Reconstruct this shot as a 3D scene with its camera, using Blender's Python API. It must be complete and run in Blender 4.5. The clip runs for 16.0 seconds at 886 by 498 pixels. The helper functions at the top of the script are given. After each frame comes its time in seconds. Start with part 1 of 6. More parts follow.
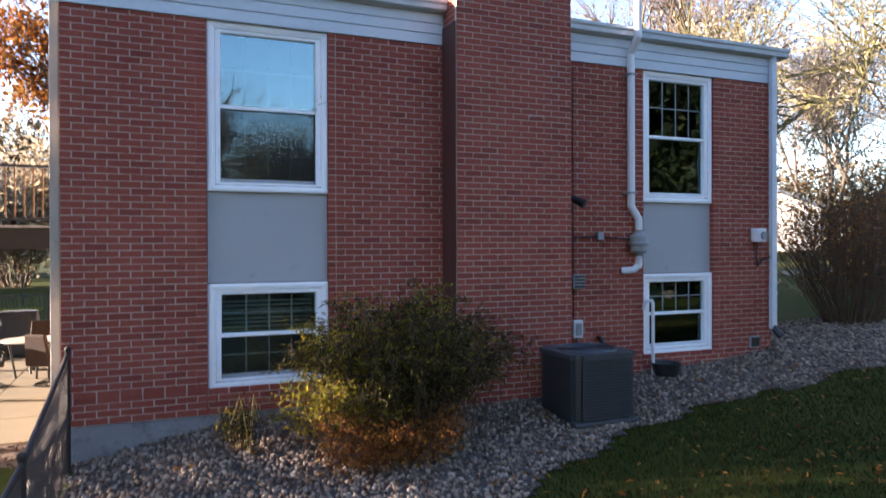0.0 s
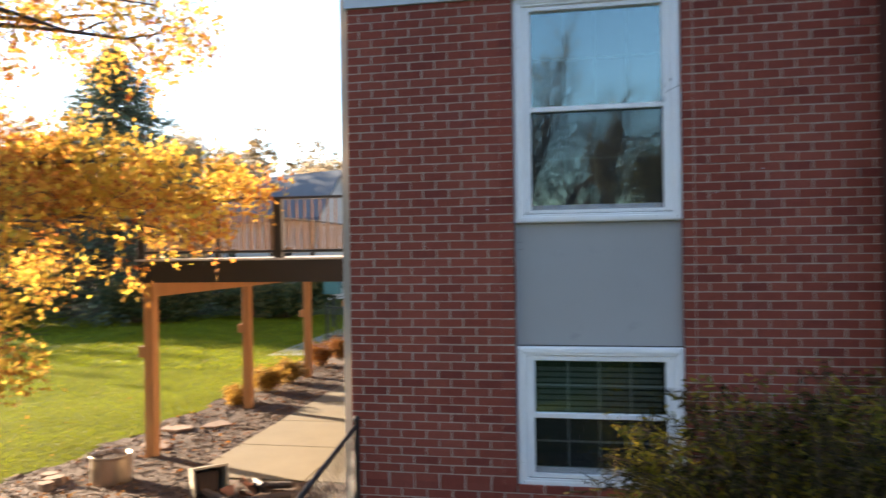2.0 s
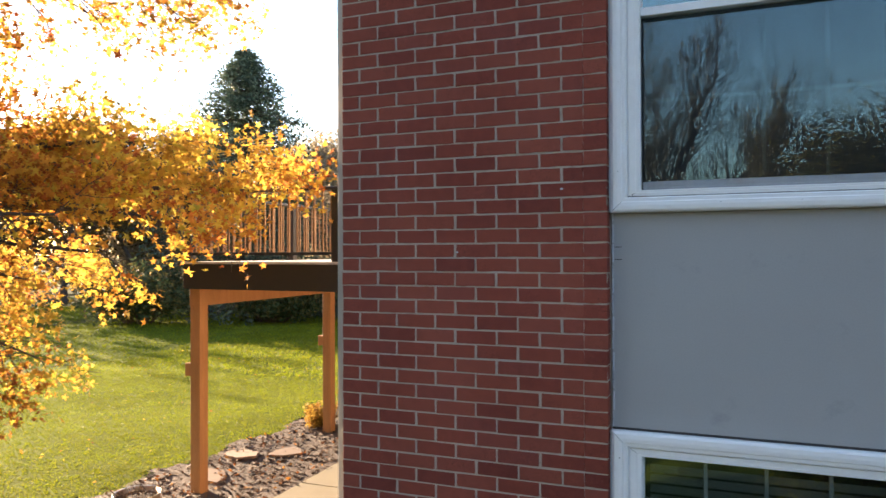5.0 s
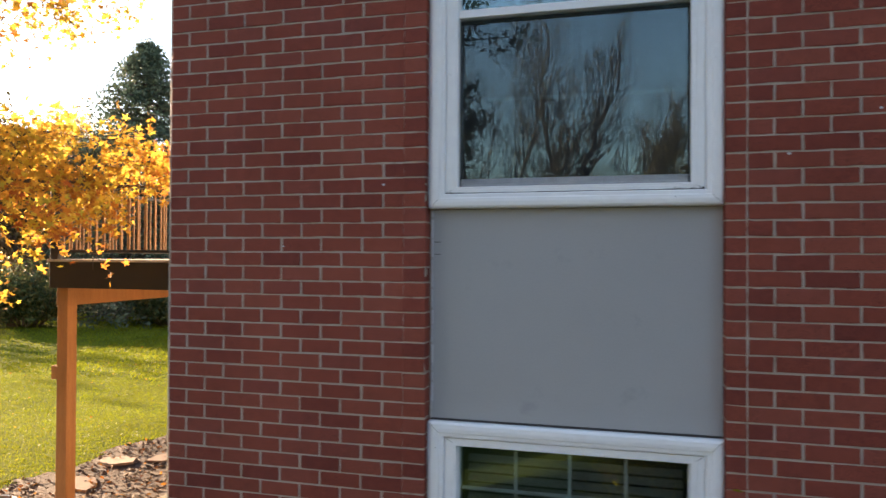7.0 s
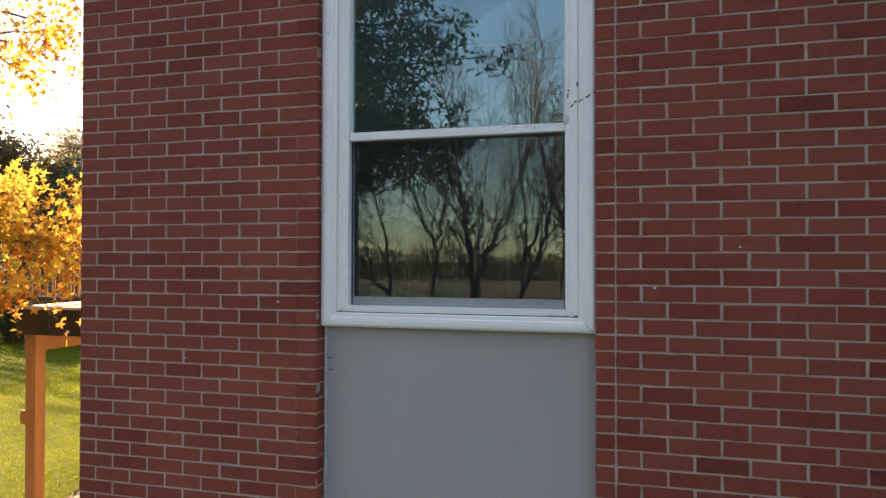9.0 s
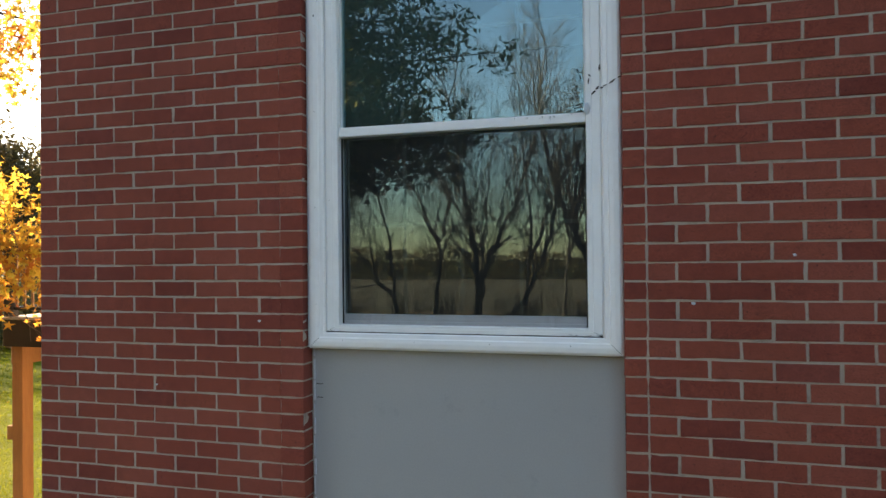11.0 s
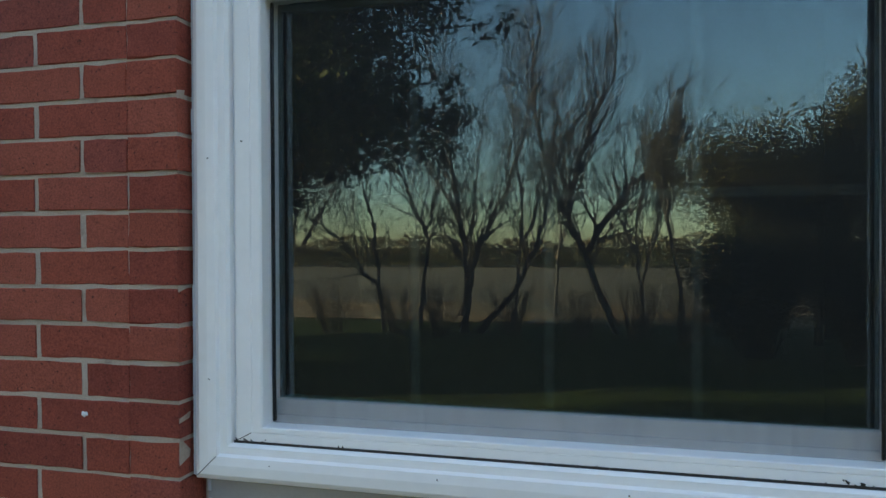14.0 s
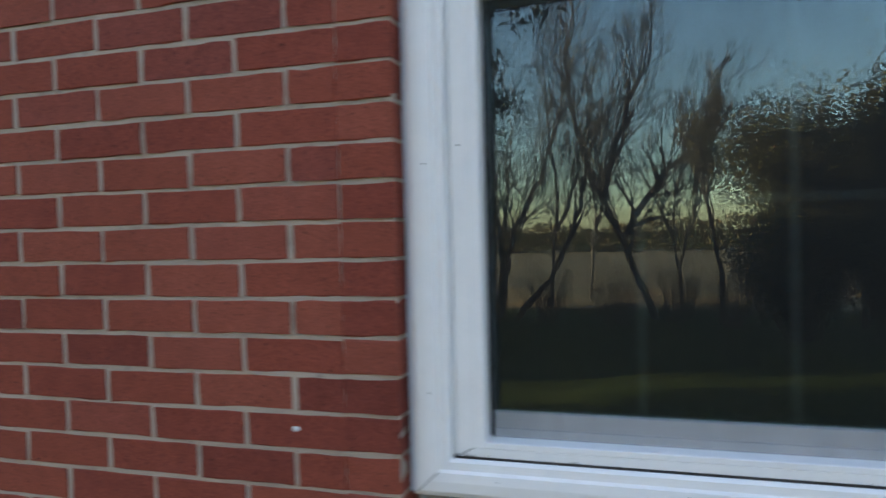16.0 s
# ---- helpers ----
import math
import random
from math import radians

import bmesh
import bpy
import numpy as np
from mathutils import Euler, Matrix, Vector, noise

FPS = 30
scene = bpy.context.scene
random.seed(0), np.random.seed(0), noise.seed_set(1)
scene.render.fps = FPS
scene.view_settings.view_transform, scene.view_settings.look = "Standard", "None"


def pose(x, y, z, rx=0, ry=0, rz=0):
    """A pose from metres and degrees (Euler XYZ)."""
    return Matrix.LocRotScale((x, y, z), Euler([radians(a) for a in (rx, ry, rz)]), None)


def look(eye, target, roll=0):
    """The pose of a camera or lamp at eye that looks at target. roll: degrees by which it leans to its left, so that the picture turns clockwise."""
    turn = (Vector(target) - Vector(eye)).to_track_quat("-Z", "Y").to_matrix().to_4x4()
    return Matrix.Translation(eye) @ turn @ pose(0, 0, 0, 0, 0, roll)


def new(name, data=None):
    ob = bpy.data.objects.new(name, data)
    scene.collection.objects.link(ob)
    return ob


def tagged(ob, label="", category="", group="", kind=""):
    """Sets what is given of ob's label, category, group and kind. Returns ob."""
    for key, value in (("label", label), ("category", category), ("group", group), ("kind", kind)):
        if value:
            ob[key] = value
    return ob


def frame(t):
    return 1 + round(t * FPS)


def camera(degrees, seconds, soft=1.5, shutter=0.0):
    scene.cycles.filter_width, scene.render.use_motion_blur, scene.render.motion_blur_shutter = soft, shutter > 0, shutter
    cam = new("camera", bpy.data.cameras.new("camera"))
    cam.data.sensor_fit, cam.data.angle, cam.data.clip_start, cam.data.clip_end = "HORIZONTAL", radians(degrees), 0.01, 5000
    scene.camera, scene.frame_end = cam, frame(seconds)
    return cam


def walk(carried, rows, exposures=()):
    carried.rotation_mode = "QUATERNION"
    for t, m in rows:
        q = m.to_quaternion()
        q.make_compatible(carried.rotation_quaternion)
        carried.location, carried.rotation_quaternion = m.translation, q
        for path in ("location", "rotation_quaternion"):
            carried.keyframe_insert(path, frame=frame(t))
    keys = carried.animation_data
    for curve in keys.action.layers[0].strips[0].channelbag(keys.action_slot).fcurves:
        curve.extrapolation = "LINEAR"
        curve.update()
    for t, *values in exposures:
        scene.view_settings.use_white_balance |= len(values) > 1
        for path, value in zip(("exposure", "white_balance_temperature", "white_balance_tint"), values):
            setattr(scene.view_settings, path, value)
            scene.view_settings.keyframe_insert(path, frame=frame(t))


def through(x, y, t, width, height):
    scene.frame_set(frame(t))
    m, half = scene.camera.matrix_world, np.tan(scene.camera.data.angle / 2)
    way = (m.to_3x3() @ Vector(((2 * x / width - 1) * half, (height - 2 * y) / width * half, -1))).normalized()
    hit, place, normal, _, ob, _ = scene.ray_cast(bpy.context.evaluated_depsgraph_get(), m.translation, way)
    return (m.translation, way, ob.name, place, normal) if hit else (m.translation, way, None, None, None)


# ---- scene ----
cam = camera(64.8, 16.0, shutter=0.35)

PATH = [
    (0, (0.788, -7.444, 2.126), (1.561, -5.599, 2.116), -0.2),
    (0.1, (0.860, -7.385, 2.150), (1.609, -5.531, 2.165), -0.6),
    (0.2, (0.925, -7.290, 2.190), (1.598, -5.407, 2.220), -0.8),
    (0.3, (0.990, -7.190, 2.240), (1.531, -5.265, 2.278), -0.9),
    (0.4, (1.045, -7.090, 2.290), (1.433, -5.128, 2.326), -1.1),
    (0.5, (1.095, -7.000, 2.335), (1.324, -5.013, 2.363), -1.7),
    (0.7, (1.190, -6.800, 2.365), (1.129, -4.801, 2.394), -0.9),
    (1, (1.329, -6.497, 2.365), (1.184, -4.502, 2.391), 0.0),
    (1.5, (1.54, -5.979, 2.383), (1.393, -3.985, 2.411), 0.0),
    (2, (1.716, -5.379, 2.48), (1.367, -3.41, 2.487), -0.8),
    (2.5, (1.796, -4.781, 2.462), (0.946, -2.97, 2.48), -0.1),
    (3, (1.824, -4.21, 2.469), (0.965, -2.404, 2.491), 0.0),
    (3.5, (1.804, -3.651, 2.485), (0.947, -1.844, 2.505), -0.1),
    (4, (1.783, -3.195, 2.5), (0.923, -1.39, 2.52), 0.1),
    (4.2, (1.768, -3.149, 2.514), (0.915, -1.341, 2.533), -0.0),
    (6.3, (1.783, -3.06, 2.499), (1.268, -1.127, 2.513), 0.2),
    (6.5, (1.845, -3.054, 2.494), (1.335, -1.12, 2.509), 0.2),
    (7, (2.196, -2.985, 2.473), (1.68, -1.053, 2.496), 0.3),
    (7.5, (2.574, -2.905, 2.445), (2.053, -0.975, 2.481), 0.2),
    (8, (2.669, -2.894, 2.657), (2.139, -0.966, 2.698), 0.2),
    (8.5, (2.709, -2.931, 2.972), (2.18, -1.002, 2.995), -0.0),
    (8.7, (2.73, -2.938, 2.996), (2.197, -1.011, 3.021), 0.1),
    (10.8, (2.664, -2.629, 3.051), (2.117, -0.705, 3.073), -0.4),
    (11, (2.629, -2.552, 3.056), (2.083, -0.628, 3.078), -0.6),
    (11.5, (2.526, -2.266, 3.063), (1.977, -0.343, 3.083), -0.6),
    (12, (2.388, -1.913, 3.07), (1.837, 0.009, 3.087), -0.6),
    (12.5, (2.232, -1.513, 3.094), (1.696, 0.413, 3.091), -0.6),
    (13, (2.117, -1.215, 3.120), (1.602, 0.718, 3.094), -0.3),
    (13.5, (2.074, -1.096, 3.110), (1.564, 0.838, 3.091), -0.4),
    (14, (2.071, -1.064, 3.107), (1.568, 0.872, 3.092), -0.3),
    (14.5, (2.091, -1.020, 3.087), (1.546, 0.905, 3.094), -0.6),
    (15, (2.092, -0.995, 3.071), (1.505, 0.917, 3.102), -1.0),
    (15.5, (2.055, -1.014, 3.111), (1.467, 0.897, 3.100), -1.1),
    (16, (1.733, -1.101, 3.146), (1.153, 0.812, 3.094), -1.4),
]
walk(cam, [(t, look(eye, target, roll)) for t, eye, target, roll in PATH], [(0.0, 3.2, 6050, 23), (2.5, 3.05, 6900, 16), (4.0, 3.05, 6950, 16), (7.0, 3.05, 7600, 21), (8.0, 3.05, 8000, 21), (11.0, 3.05, 7850, 15), (12.5, 3.08, 7600, 12), (13.0, 3.4, 7900, 14), (13.5, 3.1, 7350, 12), (15.5, 3.1, 7250, 14), (16.0, 3.38, 7600, 19)])

# ---- light ----
SUN_AZ, SUN_EL = 19.0, 12.5        # sun to the left and slightly behind the wall
sx = -math.cos(radians(SUN_AZ)) * math.cos(radians(SUN_EL))
sy = math.sin(radians(SUN_AZ)) * math.cos(radians(SUN_EL))
sz = math.sin(radians(SUN_EL))
world = bpy.data.worlds.new("sky")
scene.world = world
world.use_nodes = True
wn = world.node_tree.nodes
sky = wn.new("ShaderNodeTexSky")
sky.sky_type = "NISHITA"
sky.sun_disc = False
sky.sun_elevation = radians(SUN_EL)
sky.sun_rotation = math.atan2(sx, sy)
sky.air_density, sky.dust_density, sky.ozone_density = 1.0, 0.4, 1.8
wn["Background"].inputs["Strength"].default_value = 0.078
world.node_tree.links.new(sky.outputs[0], wn["Background"].inputs["Color"])
sun_data = bpy.data.lights.new("sun", "SUN")
sun_data.energy, sun_data.angle, sun_data.color = 5.0, radians(0.6), (1.0, 0.82, 0.58)
sun = new("sun", sun_data)
sun.matrix_world = look((sx * 60, sy * 60, sz * 60), (0, 0, 0))

# ---- materials ----


def material(name, rough=0.7, metal=0.0):
    m = bpy.data.materials.new(name)
    m.use_nodes = True
    b = m.node_tree.nodes["Principled BSDF"]
    b.inputs["Roughness"].default_value = rough
    b.inputs["Metallic"].default_value = metal
    return m, m.node_tree, b


def node(nt, kind, **sets):
    n = nt.nodes.new(kind)
    for key, value in sets.items():
        if key in n.inputs:
            n.inputs[key].default_value = value
    return n


def ramp(nt, source, stops):
    r = nt.nodes.new("ShaderNodeValToRGB")
    el = r.color_ramp.elements
    while len(el) < len(stops):
        el.new(0.5)
    for e, (p, c) in zip(el, stops):
        e.position, e.color = p, (*c, 1)
    nt.links.new(source, r.inputs[0])
    return r.outputs[0]


def mix(nt, fac, a, b, blend="MIX"):
    m = nt.nodes.new("ShaderNodeMix")
    m.data_type, m.blend_type = "RGBA", blend
    for sock, v in ((m.inputs[0], fac), (m.inputs[6], a), (m.inputs[7], b)):
        if isinstance(v, (int, float)):
            sock.default_value = v
        elif isinstance(v, tuple):
            sock.default_value = (*v, 1)
        else:
            nt.links.new(v, sock)
    return m.outputs[2]


def coords(nt, scale=(1, 1, 1)):
    c = nt.nodes.new("ShaderNodeTexCoord")
    mp = nt.nodes.new("ShaderNodeMapping")
    mp.inputs["Scale"].default_value = scale
    nt.links.new(c.outputs["Object"], mp.inputs[0])
    return mp.outputs[0]


def noise_tex(nt, vec, scale, detail=5, rough=0.6, dist=0.0):
    n = node(nt, "ShaderNodeTexNoise", Scale=scale, Detail=detail, Roughness=rough, Distortion=dist)
    nt.links.new(vec, n.inputs["Vector"])
    return n.outputs["Fac"]


def bump(nt, b, height, strength, distance):
    n = node(nt, "ShaderNodeBump", Strength=strength, Distance=distance)
    nt.links.new(height, n.inputs["Height"])
    nt.links.new(n.outputs[0], b.inputs["Normal"])


def plain(name, low, high, rough=0.6, metal=0.0, scale=6.0, fine=60.0, bumps=0.15, depth=0.004, stretch=(1, 1, 1), dirt=None, dirt_at=(0.62, 0.75)):
    """Paint, metal, wood, concrete: two tones at two scales, fine relief, and stains where given."""
    m, nt, b = material(name, rough, metal)
    v = coords(nt, stretch)
    big, small = noise_tex(nt, v, scale), noise_tex(nt, v, fine, 4)
    c = mix(nt, ramp(nt, small, [(0.3, (0, 0, 0)), (0.7, (1, 1, 1))]), low, high)
    c = mix(nt, 0.5, c, ramp(nt, big, [(0.3, low), (0.7, high)]))
    if dirt:
        patch = noise_tex(nt, v, scale * 2.3, 8, 0.7)
        c = mix(nt, ramp(nt, patch, [(dirt_at[0], (0, 0, 0)), (dirt_at[1], (1, 1, 1))]), c, dirt)
    nt.links.new(c, b.inputs["Base Color"])
    bump(nt, b, small, bumps, depth)
    return m


def per_piece(nt, joined):
    if joined:
        return nt.nodes.new("ShaderNodeNewGeometry").outputs["Random Per Island"]
    return nt.nodes.new("ShaderNodeObjectInfo").outputs["Random"]


def brick_material(name, joined):
    m, nt, b = material(name, 0.82)
    v = coords(nt)
    if not joined:
        # pieces stand at their own places, so the grain is taken from the world
        g = nt.nodes.new("ShaderNodeNewGeometry")
        v = g.outputs["Position"]
    tone = ramp(nt, per_piece(nt, joined), [(0.0, (0.205, 0.051, 0.038)), (0.15, (0.258, 0.063, 0.044)), (0.5, (0.285, 0.073, 0.048)), (0.8, (0.308, 0.086, 0.058)), (0.95, (0.282, 0.076, 0.054)), (1.0, (0.245, 0.066, 0.050))])
    grain = noise_tex(nt, v, 260, 5, 0.75)
    blot = noise_tex(nt, v, 22, 6, 0.7)
    wide = noise_tex(nt, v, 1.1, 4, 0.6)
    c = mix(nt, 1.0, tone, ramp(nt, grain, [(0.30, (0.58, 0.54, 0.54)), (0.62, (1.24, 1.22, 1.22))]), "MULTIPLY")
    c = mix(nt, 1.0, c, ramp(nt, blot, [(0.3, (0.84, 0.83, 0.84)), (0.7, (1.10, 1.09, 1.08))]), "MULTIPLY")
    c = mix(nt, 1.0, c, ramp(nt, wide, [(0.35, (0.86, 0.84, 0.84)), (0.65, (1.10, 1.10, 1.10))]), "MULTIPLY")
    # iron specks and small mortar smears
    b.inputs["Specular IOR Level"].default_value = 0.15
    speck = noise_tex(nt, v, 110, 4, 0.7)
    c = mix(nt, ramp(nt, speck, [(0.60, (0, 0, 0)), (0.68, (0.9, 0.9, 0.9))]), c, (0.055, 0.022, 0.018))
    pale = noise_tex(nt, v, 52, 8, 0.75)
    c = mix(nt, ramp(nt, pale, [(0.72, (0, 0, 0)), (0.84, (0.5, 0.5, 0.5))]), c, (0.33, 0.26, 0.22))
    nt.links.new(c, b.inputs["Base Color"])
    bump(nt, b, mix(nt, 0.4, grain, blot), 0.55, 0.0035)
    return m


def leaf_material(name, stops, through=0.5, joined=True, patches=None):
    m, nt, b = material(name, 0.55)
    c = ramp(nt, per_piece(nt, joined), stops)
    v = coords(nt)
    if patches:
        # whole sprays tinted yellow, imitating leaves with the sun through them
        c = mix(nt, ramp(nt, noise_tex(nt, v, 0.55, 2), [(0.44, (0, 0, 0)), (0.62, (0.45, 0.45, 0.45))]), c, patches)
    c = mix(nt, 1.0, c, ramp(nt, noise_tex(nt, v, 1.3, 3), [(0.3, (0.8, 0.74, 0.7)), (0.7, (1.18, 1.18, 1.1))]), "MULTIPLY")
    nt.links.new(c, b.inputs["Base Color"])
    b.inputs["Specular IOR Level"].default_value = 0.08
    t = nt.nodes.new("ShaderNodeBsdfTranslucent")
    nt.links.new(c, t.inputs["Color"])
    s = nt.nodes.new("ShaderNodeMixShader")
    s.inputs[0].default_value = through
    nt.links.new(b.outputs[0], s.inputs[1])
    nt.links.new(t.outputs[0], s.inputs[2])
    nt.links.new(s.outputs[0], nt.nodes["Material Output"].inputs["Surface"])
    return m


def ground_material():
    m, nt, b = material("lawn", 0.9)
    v = coords(nt)
    fine, mid, wide = noise_tex(nt, v, 90, 5, 0.7), noise_tex(nt, v, 5, 6, 0.65), noise_tex(nt, v, 0.35, 4)
    c = ramp(nt, fine, [(0.25, (0.014, 0.020, 0.005)), (0.5, (0.033, 0.042, 0.007)), (0.75, (0.07, 0.076, 0.012))])
    c = mix(nt, 1.0, c, ramp(nt, mid, [(0.3, (0.7, 0.72, 0.7)), (0.7, (1.2, 1.15, 1.0))]), "MULTIPLY")
    c = mix(nt, ramp(nt, wide, [(0.45, (0, 0, 0)), (0.75, (0.5, 0.5, 0.5))]), c, (0.085, 0.075, 0.02))
    nt.links.new(c, b.inputs["Base Color"])
    b.inputs["Specular IOR Level"].default_value = 0.05
    bump(nt, b, fine, 0.25, 0.01)
    return m


def bark_material(name, low, high):
    m, nt, b = material(name, 0.9)
    v = coords(nt, (1, 1, 0.25))
    a, f = noise_tex(nt, v, 14, 8, 0.7, 0.6), noise_tex(nt, v, 70, 4)
    c = mix(nt, 0.35, ramp(nt, a, [(0.3, low), (0.7, high)]), ramp(nt, f, [(0.3, low), (0.7, high)]))
    nt.links.new(c, b.inputs["Base Color"])
    bump(nt, b, a, 0.8, 0.03)
    return m


def glass_material(name, ior, tint, veil=0.0):
    m, nt, b = material(name)
    nt.nodes.remove(b)
    f = node(nt, "ShaderNodeFresnel", IOR=ior)
    t = node(nt, "ShaderNodeBsdfTransparent", Color=(*tint, 1))
    g = node(nt, "ShaderNodeBsdfGlossy", Color=(0.64, 0.93, 1.0, 1), Roughness=0.0)
    s = nt.nodes.new("ShaderNodeMixShader")
    nt.links.new(f.outputs[0], s.inputs[0])
    nt.links.new(t.outputs[0], s.inputs[1])
    nt.links.new(g.outputs[0], s.inputs[2])
    out = s.outputs[0]
    if veil:
        # thin uneven pale veil, painted in for light from the room behind
        d = node(nt, "ShaderNodeBsdfDiffuse", Color=(0.66, 0.80, 0.66, 1))
        v = coords(nt, (1, 1, 0.35))
        film = ramp(nt, noise_tex(nt, v, 5.0, 6, 0.65), [(0.25, (veil * 0.75,) * 3), (0.75, (veil * 1.25,) * 3)])
        k = nt.nodes.new("ShaderNodeMixShader")
        nt.links.new(film, k.inputs[0])
        nt.links.new(out, k.inputs[1])
        nt.links.new(d.outputs[0], k.inputs[2])
        out = k.outputs[0]
    nt.links.new(out, nt.nodes["Material Output"].inputs["Surface"])
    return m


def screen_material():
    m, nt, b = material("insect_screen", 0.6)
    b.inputs["Base Color"].default_value = (0.013, 0.0135, 0.014, 1)
    v = coords(nt)
    w = node(nt, "ShaderNodeTexNoise", Scale=9.0, Detail=3.0)
    mp = nt.nodes.new("ShaderNodeMapping")
    mp.inputs["Scale"].default_value = (9, 1, 0.6)
    nt.links.new(v, mp.inputs[0])
    nt.links.new(mp.outputs[0], w.inputs["Vector"])
    f = ramp(nt, w.outputs["Fac"], [(0.3, (0.77, 0.77, 0.77)), (0.7, (0.81, 0.81, 0.81))])
    t = node(nt, "ShaderNodeBsdfTransparent", Color=(1, 1, 1, 1))
    s = nt.nodes.new("ShaderNodeMixShader")
    nt.links.new(f, s.inputs[0])
    nt.links.new(b.outputs[0], s.inputs[1])
    nt.links.new(t.outputs[0], s.inputs[2])
    nt.links.new(s.outputs[0], nt.nodes["Material Output"].inputs["Surface"])
    return m


# shade of the chimney's left side as a dark brown colour
BROWN_SHADE = plain("chimney_side_shade", (0.055, 0.018, 0.013), (0.085, 0.027, 0.019), 0.7, scale=2, fine=40, stretch=(3, 3, 0.4))
BRICK_EACH, BRICK_JOINED = brick_material("red_brick", False), brick_material("red_brick_far", True)
MORTAR = plain("mortar", (0.37, 0.305, 0.25), (0.57, 0.47, 0.385), 0.95, scale=5, fine=300, bumps=1.0, dirt=(0.22, 0.17, 0.135), dirt_at=(0.55, 0.75))
SPOUT = plain("tan_downspout_paint", (0.34, 0.30, 0.25), (0.44, 0.39, 0.33), 0.6, scale=3, fine=30, bumps=0.05, stretch=(1, 1, 0.3), dirt=(0.22, 0.18, 0.14))
VINYL = plain("white_vinyl", (0.83, 0.83, 0.83), (0.90, 0.90, 0.90), 0.45, scale=2, fine=25, bumps=0.03, dirt=(0.48, 0.46, 0.43), dirt_at=(0.7, 0.85))
PALELEAF = leaf_material("pale_autumn_leaf", [(0.0, (0.28, 0.21, 0.16)), (0.5, (0.42, 0.34, 0.26)), (1.0, (0.50, 0.44, 0.32))], 0.45)
MOSSBARK = bark_material("mossy_bark", (0.06, 0.05, 0.02), (0.19, 0.17, 0.06))
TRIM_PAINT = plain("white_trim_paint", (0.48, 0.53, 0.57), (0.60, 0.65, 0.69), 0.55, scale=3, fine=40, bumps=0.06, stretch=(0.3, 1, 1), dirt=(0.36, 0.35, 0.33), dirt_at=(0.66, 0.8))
PANEL = plain("grey_panel_paint", (0.345, 0.345, 0.345), (0.395, 0.395, 0.395), 0.6, scale=1.6, fine=140, bumps=0.08, dirt=(0.27, 0.275, 0.28), dirt_at=(0.6, 0.8))
SASH_GREY = plain("sash_vinyl", (0.62, 0.63, 0.64), (0.70, 0.71, 0.72), 0.5, scale=3, fine=40, bumps=0.03)
CONCRETE = plain("concrete", (0.11, 0.087, 0.05), (0.16, 0.128, 0.076), 0.9, scale=1.4, fine=90, bumps=0.3, dirt=(0.12, 0.10, 0.08))
FOUNDATION = plain("foundation_concrete", (0.16, 0.16, 0.165), (0.27, 0.26, 0.26), 0.92, scale=2.0, fine=70, bumps=0.4, depth=0.008, dirt=(0.10, 0.095, 0.09), dirt_at=(0.5, 0.7))
CEDAR = plain("cedar_wood", (0.26, 0.11, 0.035), (0.42, 0.20, 0.07), 0.7, scale=3, fine=30, bumps=0.3, stretch=(6, 6, 0.5))
DARKWOOD = plain("dark_stained_wood", (0.007, 0.005, 0.004), (0.016, 0.010, 0.007), 0.6, scale=3, fine=40, bumps=0.2)
DECKBOARD = plain("deck_board", (0.30, 0.27, 0.24), (0.42, 0.39, 0.35), 0.7, scale=2, fine=40)
BLACK = plain("black_metal", (0.012, 0.012, 0.013), (0.028, 0.028, 0.03), 0.45, 0.2)
RUSTY = plain("old_black_fence_steel", (0.018, 0.015, 0.014), (0.05, 0.036, 0.028), 0.6, 0.3)
GALV = plain("grey_plastic_housing", (0.20, 0.205, 0.21), (0.30, 0.305, 0.31), 0.5)
PVC = plain("white_pvc", (0.60, 0.60, 0.60), (0.70, 0.70, 0.71), 0.4, scale=3, fine=30, bumps=0.03, dirt=(0.42, 0.41, 0.38))
AC_PAINT = plain("dark_grey_ac_paint", (0.030, 0.033, 0.037), (0.05, 0.053, 0.058), 0.5, scale=4, fine=60)
SHINGLE = plain("roof_shingle", (0.06, 0.055, 0.05), (0.14, 0.13, 0.12), 0.95, scale=4, fine=60, bumps=0.6)
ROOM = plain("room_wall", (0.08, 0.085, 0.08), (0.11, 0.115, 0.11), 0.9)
BLIND = plain("blind_slat", (0.22, 0.23, 0.22), (0.28, 0.29, 0.28), 0.6)
MUNTIN = plain("grille_bar", (0.05, 0.053, 0.056), (0.07, 0.073, 0.076), 0.6)
MUNTIN_WHITE = plain("white_grille_bar", (0.80, 0.81, 0.80), (0.86, 0.87, 0.86), 0.6)
MUNTIN_GREY = plain("grey_grille_bar", (0.17, 0.175, 0.18), (0.22, 0.225, 0.23), 0.6)
MUNTIN_PALE = plain("pale_grille_bar", (0.45, 0.46, 0.47), (0.53, 0.54, 0.55), 0.6)
# crumbs, scraps and dark joints; also the painted shade in the frieze laps
DIRT_SHADE = plain("dirt_and_lap_shade", (0.02, 0.018, 0.016), (0.06, 0.05, 0.045), 0.95)
CAULK = plain("caulk", (0.5, 0.52, 0.55), (0.6, 0.62, 0.65), 0.7)
GLASS = glass_material("coated_window_glass", 2.7, (0.33, 0.37, 0.36))
GLASS_VEILED = glass_material("veiled_window_glass", 2.6, (0.42, 0.46, 0.45), 0.028)
GLASS_CLEAR = glass_material("window_glass", 2.05, (0.82, 0.86, 0.85))
SCREEN = screen_material()
GROUND = ground_material()
